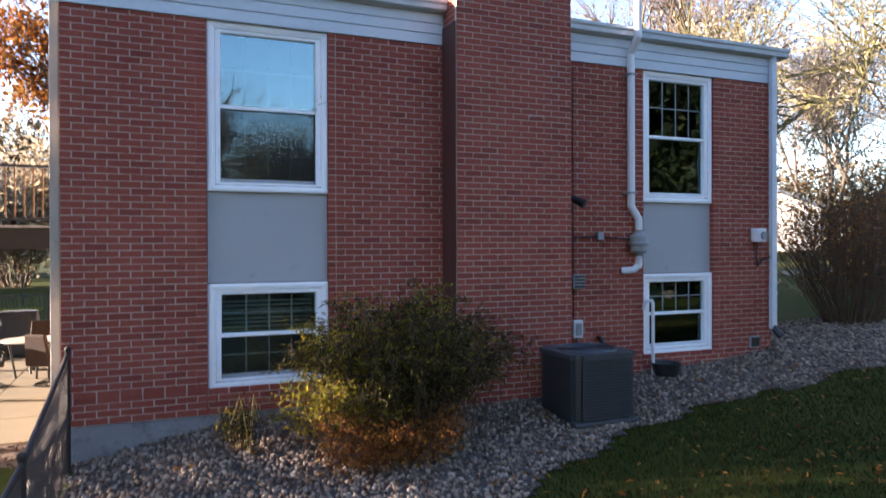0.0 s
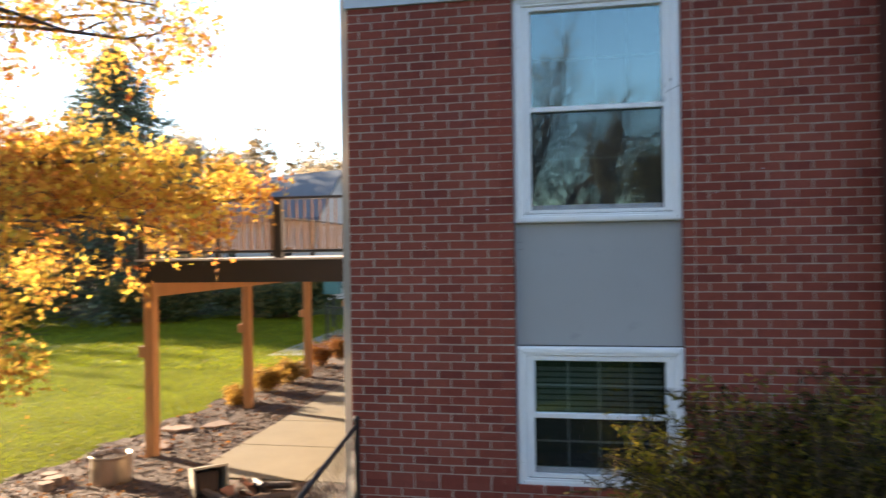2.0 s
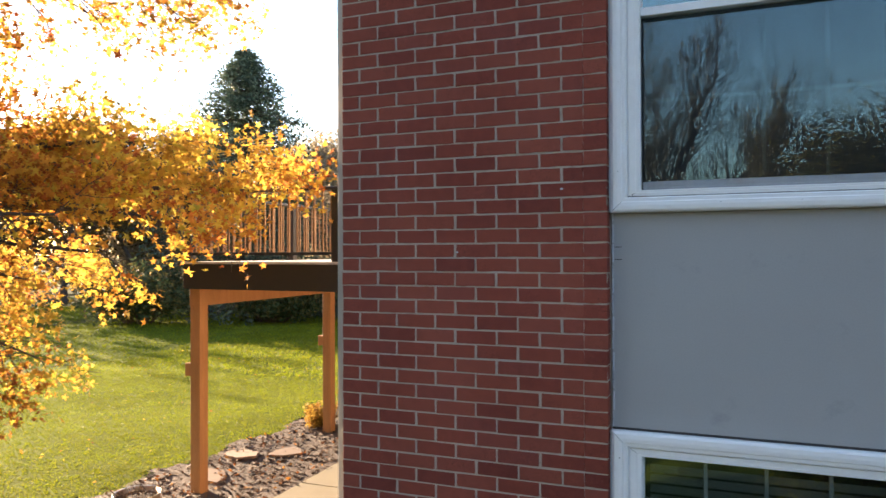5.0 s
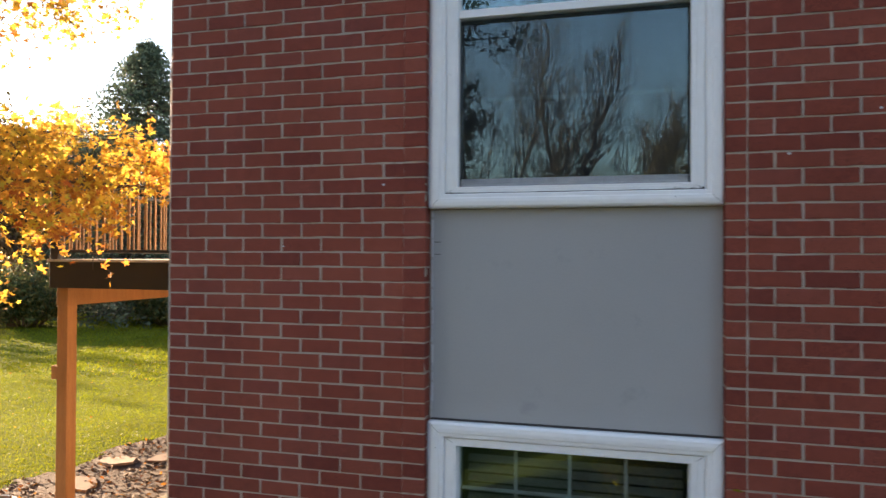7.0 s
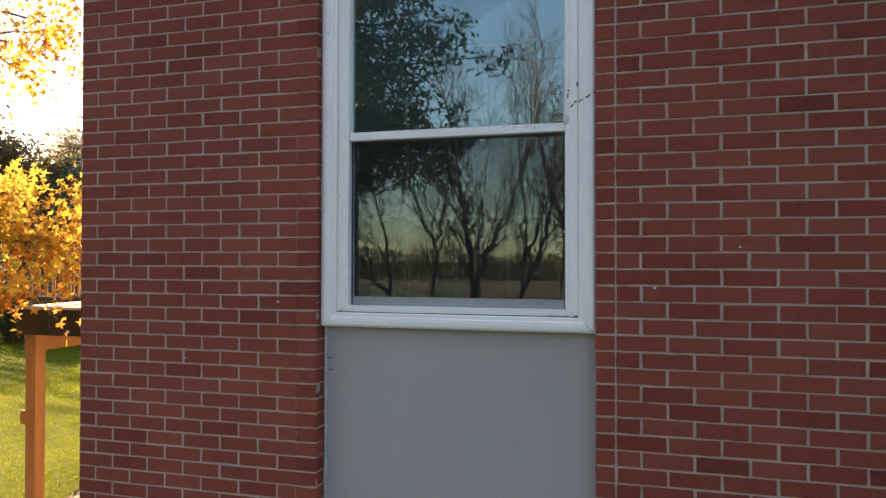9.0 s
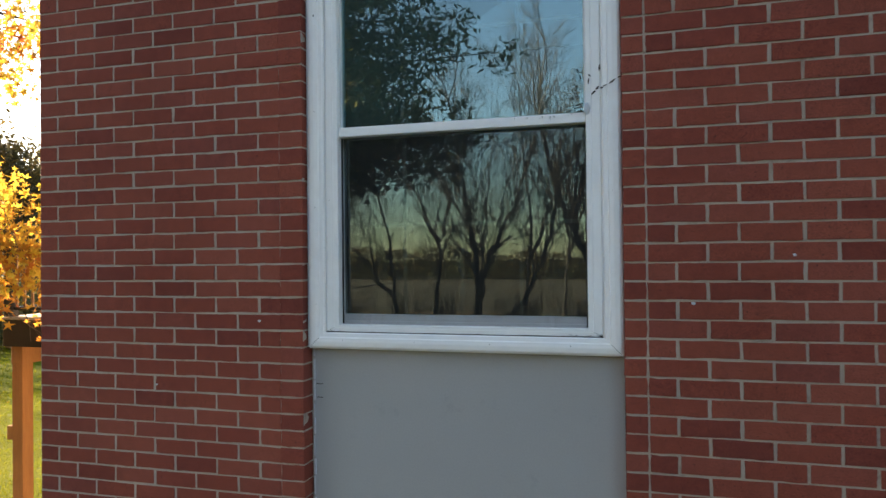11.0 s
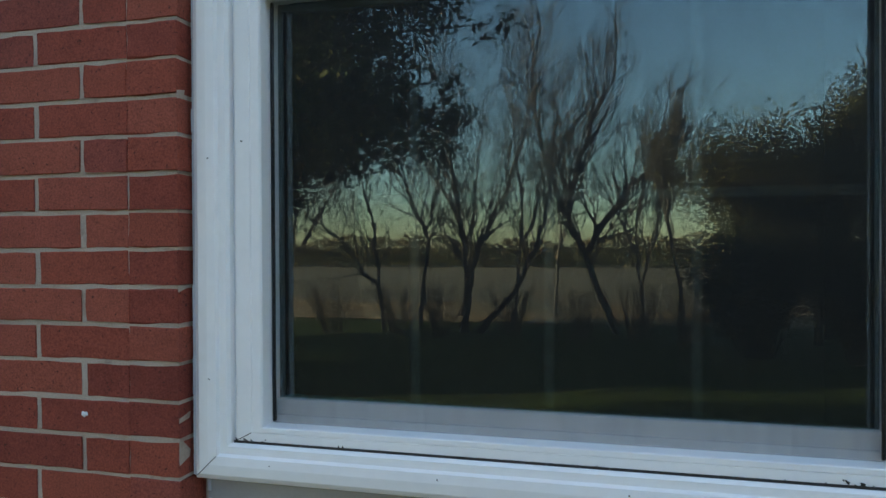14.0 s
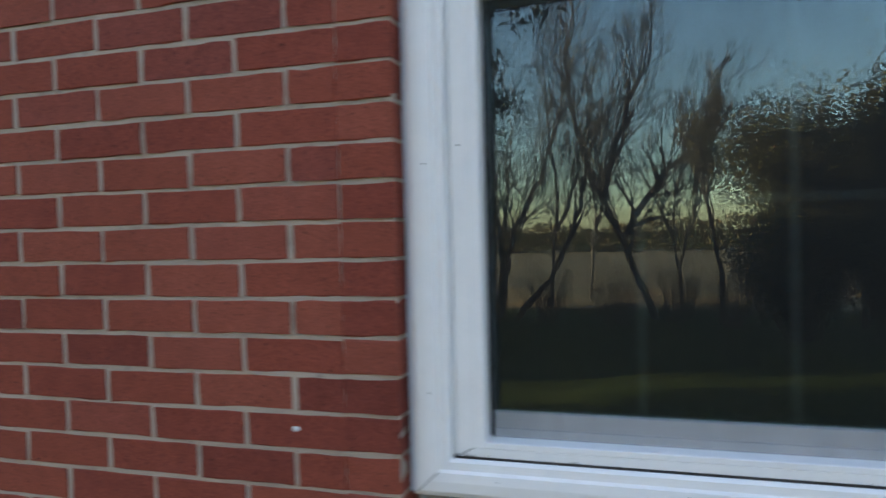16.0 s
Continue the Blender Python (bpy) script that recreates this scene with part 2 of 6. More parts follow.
STEEL = plain("galvanised_steel", (0.40, 0.33, 0.25), (0.54, 0.46, 0.36), 0.28, 0.9, scale=4, fine=20, stretch=(4, 4, 0.4))
BARK = bark_material("bark", (0.03, 0.022, 0.017), (0.09, 0.065, 0.05))
BARK_GREY = bark_material("grey_bark", (0.07, 0.055, 0.042), (0.17, 0.13, 0.095))
TWIG = plain("bush_twig", (0.06, 0.035, 0.02), (0.13, 0.08, 0.045), 0.85)
MAPLE = leaf_material("maple_leaf", [(0.0, (0.26, 0.070, 0.026)), (0.25, (0.37, 0.135, 0.033)), (0.5, (0.44, 0.205, 0.040)), (0.75, (0.48, 0.295, 0.050)), (0.93, (0.48, 0.385, 0.065)), (1.0, (0.30, 0.30, 0.055))], 0.64, patches=(0.56, 0.47, 0.08))
# yellow leaves that paint sunlight on the bush's top and left foot
SUNLITLEAF = leaf_material("sunlit_bush_leaf", [(0.0, (0.07, 0.09, 0.015)), (0.4, (0.17, 0.17, 0.02)), (0.8, (0.36, 0.28, 0.03)), (1.0, (0.48, 0.34, 0.04))], 0.5)
# brightest stops paint stray sunlit leaves among the dark ones
BUSHLEAF = leaf_material("bush_leaf", [(0.0, (0.016, 0.018, 0.007)), (0.5, (0.031, 0.032, 0.010)), (0.8, (0.078, 0.066, 0.015)), (0.92, (0.26, 0.21, 0.03)), (1.0, (0.38, 0.31, 0.05))], 0.45)
RUSTLEAF = leaf_material("rust_leaf", [(0.0, (0.09, 0.03, 0.01)), (0.5, (0.20, 0.075, 0.02)), (1.0, (0.34, 0.17, 0.035))], 0.4)
GOLDLEAF = leaf_material("golden_brown_leaf", [(0.0, (0.14, 0.07, 0.02)), (0.5, (0.28, 0.16, 0.035)), (1.0, (0.42, 0.29, 0.06))], 0.45)
NEEDLE = leaf_material("spruce_needle", [(0.0, (0.04, 0.062, 0.045)), (0.6, (0.08, 0.115, 0.08)), (1.0, (0.13, 0.165, 0.115))], 0.15)
# dark needles, then a copy of them lightened in colour as if lit
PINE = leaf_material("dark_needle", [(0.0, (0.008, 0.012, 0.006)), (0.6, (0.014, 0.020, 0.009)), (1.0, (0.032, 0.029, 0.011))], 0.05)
PINE_LIT = leaf_material("lit_needle", [(0.0, (0.040, 0.062, 0.030)), (0.6, (0.075, 0.100, 0.044)), (1.0, (0.20, 0.16, 0.06))], 0.25)
# leaves of distant trees, with haze mixed into their tones
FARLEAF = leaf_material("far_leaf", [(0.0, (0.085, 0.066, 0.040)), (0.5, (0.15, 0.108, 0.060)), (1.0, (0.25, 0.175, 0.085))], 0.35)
# paler still: stands in for haze, which the air here lacks
HAZELEAF = leaf_material("haze_paled_leaf", [(0.0, (0.20, 0.165, 0.12)), (0.5, (0.30, 0.25, 0.18)), (1.0, (0.40, 0.32, 0.21))], 0.55)
DULLLEAF = leaf_material("dull_brown_leaf", [(0.0, (0.045, 0.038, 0.017)), (0.6, (0.09, 0.07, 0.028)), (1.0, (0.16, 0.12, 0.045))], 0.2)
GRASSBLADE = leaf_material("grass_blade", [(0.0, (0.108, 0.142, 0.010)), (0.5, (0.148, 0.178, 0.012)), (0.85, (0.20, 0.225, 0.010)), (1.0, (0.23, 0.215, 0.02))], 0.5)
TURF = plain("turf", (0.040, 0.056, 0.005), (0.116, 0.134, 0.010), 0.95, scale=0.7, fine=28, bumps=0.4, depth=0.01, dirt=(0.115, 0.125, 0.006), dirt_at=(0.55, 0.8))
TURF.node_tree.nodes["Principled BSDF"].inputs["Specular IOR Level"].default_value = 0.03
# darkened copy of the grass blades: the front lawn's shade put into colour
SHADEGRASS = leaf_material("shaded_grass_blade", [(0.0, (0.010, 0.015, 0.005)), (0.5, (0.020, 0.026, 0.007)), (0.85, (0.04, 0.042, 0.011)), (1.0, (0.10, 0.075, 0.03))], 0.4)


def stone_material(name, stops, rough=0.85):
    m, nt, b = material(name, rough)
    v = coords(nt)
    c = ramp(nt, per_piece(nt, True), stops)
    c = mix(nt, 1.0, c, ramp(nt, noise_tex(nt, v, 60, 5), [(0.3, (0.7, 0.7, 0.7)), (0.7, (1.15, 1.15, 1.15))]), "MULTIPLY")
    nt.links.new(c, b.inputs["Base Color"])
    return m


PEBBLE = stone_material("river_rock", [(0.0, (0.075, 0.05, 0.036)), (0.3, (0.15, 0.105, 0.075)), (0.6, (0.23, 0.165, 0.12)), (0.85, (0.36, 0.285, 0.22)), (1.0, (0.16, 0.085, 0.06))])
CHIP = stone_material("wood_chip", [(0.0, (0.032, 0.017, 0.010)), (0.5, (0.078, 0.041, 0.022)), (0.8, (0.135, 0.075, 0.042)), (1.0, (0.20, 0.135, 0.085))])
SOIL = plain("mulch_soil", (0.038, 0.022, 0.014), (0.085, 0.050, 0.031), 0.95, scale=4, fine=70, bumps=0.8, depth=0.02)
BEDSOIL = plain("stone_bed_soil", (0.045, 0.036, 0.03), (0.11, 0.09, 0.075), 0.95, scale=4, fine=60, bumps=0.8, depth=0.02)
GRAVEL = plain("pale_gravel", (0.16, 0.15, 0.135), (0.30, 0.28, 0.25), 0.95, scale=3, fine=50, bumps=0.7, depth=0.02)
# dark patches stand for scrub and shadows on the stubble
FIELD = plain("dry_field_grass", (0.17, 0.074, 0.016), (0.28, 0.124, 0.026), 0.95, scale=0.06, fine=2.0, bumps=0.5, depth=0.1, dirt=(0.085, 0.06, 0.022), dirt_at=(0.46, 0.62))
# darker copy of the field: shade over its far part put into colour
FARFIELD = plain("shaded_far_field", (0.075, 0.046, 0.018), (0.135, 0.078, 0.027), 0.95, scale=0.05, fine=1.2, bumps=0.5, depth=0.1, dirt=(0.17, 0.085, 0.022), dirt_at=(0.55, 0.7))
WHITE_WALL = plain("white_siding", (0.46, 0.45, 0.42), (0.56, 0.55, 0.52), 0.7, scale=1, fine=12, stretch=(0.1, 0.1, 5))
GREYROOF = plain("blue_grey_roof", (0.065, 0.082, 0.105), (0.105, 0.125, 0.15), 0.9, scale=1, fine=12)
REDSTONE = plain("reddish_flagstone", (0.11, 0.066, 0.043), (0.19, 0.12, 0.08), 0.9, scale=4, fine=50, bumps=0.4)
TEAL = plain("teal_plastic", (0.03, 0.12, 0.13), (0.05, 0.17, 0.18), 0.5)
BEIGE = plain("beige_plastic", (0.19, 0.16, 0.11), (0.27, 0.23, 0.165), 0.6)
CUSHION = plain("chair_fabric", (0.022, 0.012, 0.009), (0.05, 0.028, 0.019), 0.9)
COVER = plain("dark_blue_cover_fabric", (0.020, 0.028, 0.040), (0.035, 0.045, 0.062), 0.8, scale=3, fine=60, bumps=0.3)
TERRACOTTA = plain("terracotta", (0.26, 0.10, 0.05), (0.36, 0.15, 0.08), 0.85)

# ---- mesh helpers ----


def mesh_np(name, verts, faces):
    """A mesh from arrays of vertices and of faces with the same number of corners."""
    verts, faces = np.asarray(verts, float), np.asarray(faces, int)
    me = bpy.data.meshes.new(name)
    k = faces.shape[1]
    me.vertices.add(len(verts))
    me.vertices.foreach_set("co", verts.ravel())
    me.loops.add(faces.size)
    me.loops.foreach_set("vertex_index", faces.ravel())
    me.polygons.add(len(faces))
    me.polygons.foreach_set("loop_start", np.arange(0, faces.size, k))
    me.polygons.foreach_set("use_smooth", [False] * len(faces))
    me.update(calc_edges=True)
    return me


def scatter(base, faces, mats, places):
    """One base shape at many places: mats (n, 3, 3), places (n, 3)."""
    base, faces = np.asarray(base, float), np.asarray(faces, int)
    v = np.einsum("nij,vj->nvi", mats, base) + places[:, None, :]
    f = faces[None] + (np.arange(len(places)) * len(base))[:, None, None]
    return v.reshape(-1, 3), f.reshape(-1, faces.shape[1])


def random_turns(rng, n, sizes, flat=0.0):
    """Random rotations with sizes; flat: 1 keeps them lying."""
    q = rng.normal(size=(n, 4))
    q[:, 1:3] *= 1 - flat
    q /= np.linalg.norm(q, axis=1)[:, None]
    w, x, y, z = q.T
    r = np.stack([1 - 2 * (y * y + z * z), 2 * (x * y - z * w), 2 * (x * z + y * w), 2 * (x * y + z * w), 1 - 2 * (x * x + z * z), 2 * (y * z - x * w), 2 * (x * z - y * w), 2 * (y * z + x * w), 1 - 2 * (x * x + y * y)], 1).reshape(n, 3, 3)
    return r * np.asarray(sizes)[:, None, None]


def obj(name, data, mat, parent=None, label="", smooth=False):
    if isinstance(data, bmesh.types.BMesh):
        me = bpy.data.meshes.new(name)
        data.to_mesh(me)
        data.free()
        data = me
    if mat is not None and not data.materials:
        data.materials.append(mat)
    if smooth:
        data.polygons.foreach_set("use_smooth", [True] * len(data.polygons))
    ob = new(name, data)
    if parent:
        ob.parent = parent
    if label:
        ob["label"] = label
    return ob


def part(name, bm, mat, parent, label="", smooth=False):
    return obj(name, bm, mat, parent, label, smooth)


def empty(name, x, y, z, label, category, group="", kind="", turn=0):
    e = new(name)
    e.matrix_world = pose(x, y, z, 0, 0, turn)
    e.empty_display_size = 0.1
    return tagged(e, label, category, group, kind)


def add_box(bm, x0, x1, y0, y1, z0, z1, bevel=0.0):
    made = bmesh.ops.create_cube(bm, size=1, matrix=Matrix.Translation(((x0 + x1) / 2, (y0 + y1) / 2, (z0 + z1) / 2)) @ Matrix.Diagonal((x1 - x0, y1 - y0, z1 - z0, 1)))
    if bevel:
        edges = list({e for v in made["verts"] for e in v.link_edges})
        bmesh.ops.bevel(bm, geom=edges, offset=bevel, segments=2, affect="EDGES", profile=0.5)
    return bm


def box(x0, x1, y0, y1, z0, z1, bevel=0.0):
    return add_box(bmesh.new(), x0, x1, y0, y1, z0, z1, bevel)


def add_cyl(bm, p, q, r0, r1=None, sides=12, caps=True):
    p, q = Vector(p), Vector(q)
    d = q - p
    turn = d.to_track_quat("Z", "Y").to_matrix().to_4x4()
    bmesh.ops.create_cone(bm, cap_ends=caps, segments=sides, radius1=r0, radius2=r0 if r1 is None else r1, depth=d.length, matrix=Matrix.Translation((p + q) / 2) @ turn)
    return bm


def cyl(p, q, r0, r1=None, sides=12):
    return add_cyl(bmesh.new(), p, q, r0, r1, sides)


def add_lathe(bm, cx, cy, profile, sides=24):
    """Turned shape about a vertical axis; profile of (radius, height)."""
    rings = []
    for r, h in profile:
        rings.append([bm.verts.new((cx + r * math.cos(2 * math.pi * i / sides), cy + r * math.sin(2 * math.pi * i / sides), h)) for i in range(sides)])
    for a, b in zip(rings, rings[1:]):
        for i in range(sides):
            bm.faces.new((a[i], a[(i + 1) % sides], b[(i + 1) % sides], b[i]))
    return bm


def tube_arrays(segs, sides=5):
    """Tapered tubes from rows of (x0, y0, z0, r0, x1, y1, z1, r1)."""
    s = np.asarray(segs, float)
    p, q, r0, r1 = s[:, 0:3], s[:, 4:7], s[:, 3], s[:, 7]
    d = q - p
    d /= np.linalg.norm(d, axis=1)[:, None] + 1e-9
    ref = np.where(np.abs(d[:, 2:3]) < 0.9, np.array([[0, 0, 1.0]]), np.array([[1.0, 0, 0]]))
    u = np.cross(d, ref)
    u /= np.linalg.norm(u, axis=1)[:, None]
    w = np.cross(d, u)
    a = np.arange(sides) * 2 * math.pi / sides
    ring = u[:, None] * np.cos(a)[None, :, None] + w[:, None] * np.sin(a)[None, :, None]
    v = np.concatenate([p[:, None] + ring * r0[:, None, None], q[:, None] + ring * r1[:, None, None]], 1)
    i = np.arange(sides)
    f = np.stack([i, (i + 1) % sides, (i + 1) % sides + sides, i + sides], 1)
    f = f[None] + (np.arange(len(s)) * 2 * sides)[:, None, None]
    return v.reshape(-1, 3), f.reshape(-1, 4)


def pipe(points, r, sides=10):
    """A round pipe along points, with joints closed by overlapping balls."""
    bm = bmesh.new()
    for p, q in zip(points, points[1:]):
        add_cyl(bm, p, q, r, sides=sides)
    for p in points[1:-1]:
        bmesh.ops.create_icosphere(bm, subdivisions=2, radius=r * 1.02, matrix=Matrix.Translation(p))
    return bm


def ring_profile(x0, x1, z0, z1, profile, sill=None, head=None):
    """A mitred frame round a rectangle in the wall: profile of (inset, y). Insets at sill and head may run on scales of their own."""
    bm = bmesh.new()
    loops = []
    at = (0.0, 0.069, 0.127)
    for inset, y in profile:
        lo = float(np.interp(inset, at, sill)) if sill else inset
        hi = float(np.interp(inset, at, head)) if head else inset
        loops.append([bm.verts.new(c) for c in ((x0 + inset, y, z0 + lo), (x1 - inset, y, z0 + lo), (x1 - inset, y, z1 - hi), (x0 + inset, y, z1 - hi))])
    for a, b in zip(loops, loops[1:]):
        for i in range(4):
            bm.faces.new((a[i], a[(i + 1) % 4], b[(i + 1) % 4], b[i]))
    bmesh.ops.recalc_face_normals(bm, faces=bm.faces)
    return bm


SILL_SCALE, HEAD_SCALE = (0.0, 0.066, 0.096), (0.0, 0.069, 0.106)

# ---- ground ----
WALL_GROUND = ([-40, 0, 1.2, 2.2, 5, 8, 9.3, 14, 24, 36, 60, 400], [0.02, 0.02, 0.27, 0.36, 0.38, 0.50, 0.66, 0.85, 1.3, 2.0, 2.2, 2.2])


def smooth(a, b, x):
    t = np.clip((x - a) / (b - a), 0, 1)
    return t * t * (3 - 2 * t)


def ground_z(x, y):
    x, y = np.asarray(x, float), np.asarray(y, float)
    wall = np.interp(x, *WALL_GROUND)
    front = wall - 0.13 * np.clip(-y, 0, 2.5) - 0.03 * np.clip(-y - 2.5, 0, 12)
    front = front + (-0.85 - front) * smooth(-8, -24, y)
    back_left = 0.02 - 0.46 * smooth(0.0, 2.7, y)
    back = back_left + (wall - back_left) * smooth(0.5, 9, x)
    z = np.where(y < 0, front, back)
    return z + 0.02 * np.sin(x * 0.9 + 1.3 * np.sin(y * 0.4)) * smooth(1, 6, np.abs(y))


def gz(x, y):
    return float(ground_z(x, y))


def sheet(xs, ys, lift=0.0, keep=None):
    xs, ys = np.asarray(xs), np.asarray(ys)
    gx, gy = np.meshgrid(xs, ys)
    v = np.stack([gx, gy, ground_z(gx, gy) + lift], -1).reshape(-1, 3)
    n = len(xs)
    i = (np.arange(len(ys) - 1)[:, None] * n + np.arange(n - 1)[None]).ravel()
    f = np.stack([i, i + 1, i + n + 1, i + n], 1)
    if keep is not None:
        c = v[f].mean(1)
        f = f[keep(c[:, 0], c[:, 1])]
        used, inv = np.unique(f, return_inverse=True)
        v, f = v[used], inv.reshape(f.shape)
    return v, f


far = np.geomspace(1, 560, 22)
gxs = np.concatenate([-15 - far[::-1], np.arange(-15, 16.1, 0.3), 16 + far])
gys = np.concatenate([-16 - far[::-1], np.arange(-16, 20.1, 0.3), 20 + far])
tagged(obj("ground", mesh_np("ground", *sheet(gxs, gys)), GROUND, smooth=True), "mown green autumn lawn round the house", "ground", kind="structure")


def bed_edge(x):
    """Front edge of the stone bed along the wall."""
    return np.interp(x, [-1, 0.0, 2.2, 3.5, 4.4, 5.5, 7.2, 9.7, 14], [-3.0, -3.2, -3.0, -2.5, -1.95, -1.5, -1.2, -1.2, -0.6]) + 0.07 * np.sin(x * 5.1)


def in_bed(x, y):
    return (y > bed_edge(x)) & (y < np.where(x > 9.1, 1.6, 0.04)) & (x > 0.06) & (x < 12.5)


def in_mulch(x, y):
    left = np.interp(y, [0.3, 2, 3.3, 5, 8, 12, 16], [-5.2, -5.5, -5.35, -5.2, -5.05, -5.3, -5.6]) + 0.12 * np.sin(y * 4)
    right = np.where(y < 3.1, -0.1, -3.2)
    return (x > left) & (x < right) & (y > 0.3) & (y < 15)


bv, bf = sheet(np.arange(0, 12.7, 0.12), np.arange(-3.4, 1.8, 0.12), 0.012, in_bed)
stone_bed = tagged(obj("stone_bed", mesh_np("stone_bed", bv, bf), BEDSOIL, smooth=True), "bed of loose pale river rock along the brick wall", "ground", kind="structure")
bv, bf = sheet(np.arange(-6.2, 0.1, 0.15), np.arange(0.2, 15.2, 0.15), 0.012, in_mulch)
mulch_bed = tagged(obj("mulch_bed", mesh_np("mulch_bed", bv, bf), SOIL, smooth=True), "brown bark mulch bed beside the concrete walk", "ground", kind="structure")

rng = np.random.default_rng(3)
ICO = bmesh.new()
bmesh.ops.create_icosphere(ICO, subdivisions=1, radius=1)
ico_v = np.array([v.co[:] for v in ICO.verts])
ico_f = np.array([[v.index for v in f.verts] for f in ICO.faces])
ICO.free()


def pebbles(name, n, xr, yr, inside, low, high, mat, parent, label, flat=0.6):
    x, y = rng.uniform(*xr, n), rng.uniform(*yr, n)
    ok = inside(x, y)
    x, y = x[ok], y[ok]
    s = rng.uniform(low, high, len(x)) * rng.uniform(0.7, 1.2, len(x))
    base = ico_v * np.array([1.0, 0.72, 0.55]) * (1 + 0.12 * rng.normal(size=(len(ico_v), 1)))
    v, f = scatter(base, ico_f, random_turns(rng, len(x), s, flat), np.stack([x, y, ground_z(x, y) + 0.012 + s * 0.3 + rng.uniform(0, 0.012, len(x))], 1))
    ob = obj(name, mesh_np(name, v, f), mat, parent, label, smooth=True)
    ob["kind"] = "stuff"
    return ob


pebbles("river_rocks", 15000, (0.05, 6.3), (-3.3, 0.02), in_bed, 0.014, 0.034, PEBBLE, stone_bed, "rounded tan and grey river rocks")
pebbles("river_rocks", 12000, (6.3, 12.5), (-2.0, 1.6), in_bed, 0.015, 0.034, PEBBLE, stone_bed, "rounded tan and grey river rocks")

chip_v = np.array([[-1, -0.35, 0], [1, -0.3, 0.05], [0.9, 0.35, 0.1], [-0.9, 0.3, 0.0], [-0.9, -0.3, 0.16], [0.9, -0.25, 0.2], [0.8, 0.3, 0.24], [-0.8, 0.25, 0.15]])
chip_f = np.array([[0, 3, 2, 1], [4, 5, 6, 7], [0, 1, 5, 4], [1, 2, 6, 5], [2, 3, 7, 6], [3, 0, 4, 7]])
n = 12000
x, y = rng.uniform(-6, 0, n), rng.uniform(0.3, 12, n)
ok = in_mulch(x, y)
x, y = x[ok], y[ok]
v, f = scatter(chip_v, chip_f, random_turns(rng, len(x), rng.uniform(0.015, 0.045, len(x)), 0.75), np.stack([x, y, ground_z(x, y) + 0.02], 1))
obj("bark_chips", mesh_np("bark_chips", v, f), CHIP, mulch_bed, "shredded brown bark chips")["kind"] = "stuff"


def grass(name, n, xr, yr, inside, tall, label, wide=0.006, mat=None):
    x, y = rng.uniform(*xr, n), rng.uniform(*yr, n)
    ok = inside(x, y)
    x, y = x[ok], y[ok]
    m = len(x)
    z = ground_z(x, y)
    a, h = rng.uniform(0, 6.28, m), rng.uniform(0.5, 1.2, m) * tall
    lean = rng.normal(0, 0.5, (m, 2)) * h[:, None]
    d = np.stack([np.cos(a), np.sin(a), np.zeros(m)], 1) * wide
    p = np.stack([x, y, z], 1)
    tip = p + np.stack([lean[:, 0], lean[:, 1], h], 1)
    v = np.stack([p - d, p + d, tip], 1).reshape(-1, 3)
    f = np.arange(3 * m).reshape(-1, 3)
    return tagged(obj(name, mesh_np(name, v, f), mat or GRASSBLADE), label, "grass", kind="stuff")


on_lawn = lambda x, y: ~in_mulch(x, y) & (x < -3.3)
tagged(obj("lawn", mesh_np("lawn", *sheet(np.arange(-34, -3.2, 0.3), np.arange(-1, 26, 0.3), 0.008, on_lawn)), TURF, smooth=True), "dense green turf of the side yard", "ground", kind="structure")
grass("lawn_grass", 170000, (-14, -4.8), (-1, 11), on_lawn, 0.035, "short green lawn grass lit by low sun", 0.007)
grass("lawn_grass", 60000, (-34, -14), (0, 26), on_lawn, 0.06, "short green lawn grass at the yard's far side", 0.02)
grass("lawn_grass", 60000, (-14, -3.2), (11, 26), on_lawn, 0.06, "short green lawn grass in the far yard", 0.015)
grass("lawn_grass", 70000, (1.5, 13.0), (-5.5, -0.6), lambda x, y: ~in_bed(x, y), 0.05, "front lawn grass, blades coloured dark as in shade", 0.005, SHADEGRASS)



def litter(name, n, xr, yr, inside, low, high, mat, label):
    x, y = rng.uniform(*xr, n), rng.uniform(*yr, n)
    ok = inside(x, y)
    x, y = x[ok], y[ok]
    base = np.array([(0, -1, 0), (0.5, -0.1, 0.22), (0, 1, 0.05), (-0.5, -0.1, 0.18)])
    v, f = scatter(base, np.array([[0, 1, 2], [0, 2, 3]]), random_turns(rng, len(x), rng.uniform(low, high, len(x)), 0.8), np.stack([x, y, ground_z(x, y) + 0.045], 1))
    return tagged(obj(name, mesh_np(name, v, f), mat), label, "leaves", kind="stuff")


litter("fallen_leaves", 1500, (0.3, 13), (-6, -0.3), lambda x, y: y < 0, 0.02, 0.045, RUSTLEAF, "dry brown leaves fallen on grass and stones")
litter("fallen_leaves", 350, (-14, -3.3), (-1, 16), on_lawn, 0.016, 0.035, MAPLE, "orange leaves fallen on the lawn")
litter("fallen_leaves", 500, (-5.2, -3.3), (0.4, 12), in_mulch, 0.02, 0.045, RUSTLEAF, "brown leaves fallen on the mulch")

# walk: concrete slabs beside the house, under the deck
walk_slabs = empty("walkway", 0, 0, 0, "pale concrete walk of large slabs under the deck", "walkway", kind="structure")
wy = 3.1
while wy < 16.5:
    d = 1.52
    part("slab", box(-3.25, -1.63, wy, wy + d - 0.012, -0.60, -0.425, 0.008), CONCRETE, walk_slabs)
    part("slab", box(-1.618, -0.02, wy, wy + d - 0.012, -0.60, -0.425, 0.008), CONCRETE, walk_slabs)
    wy += d
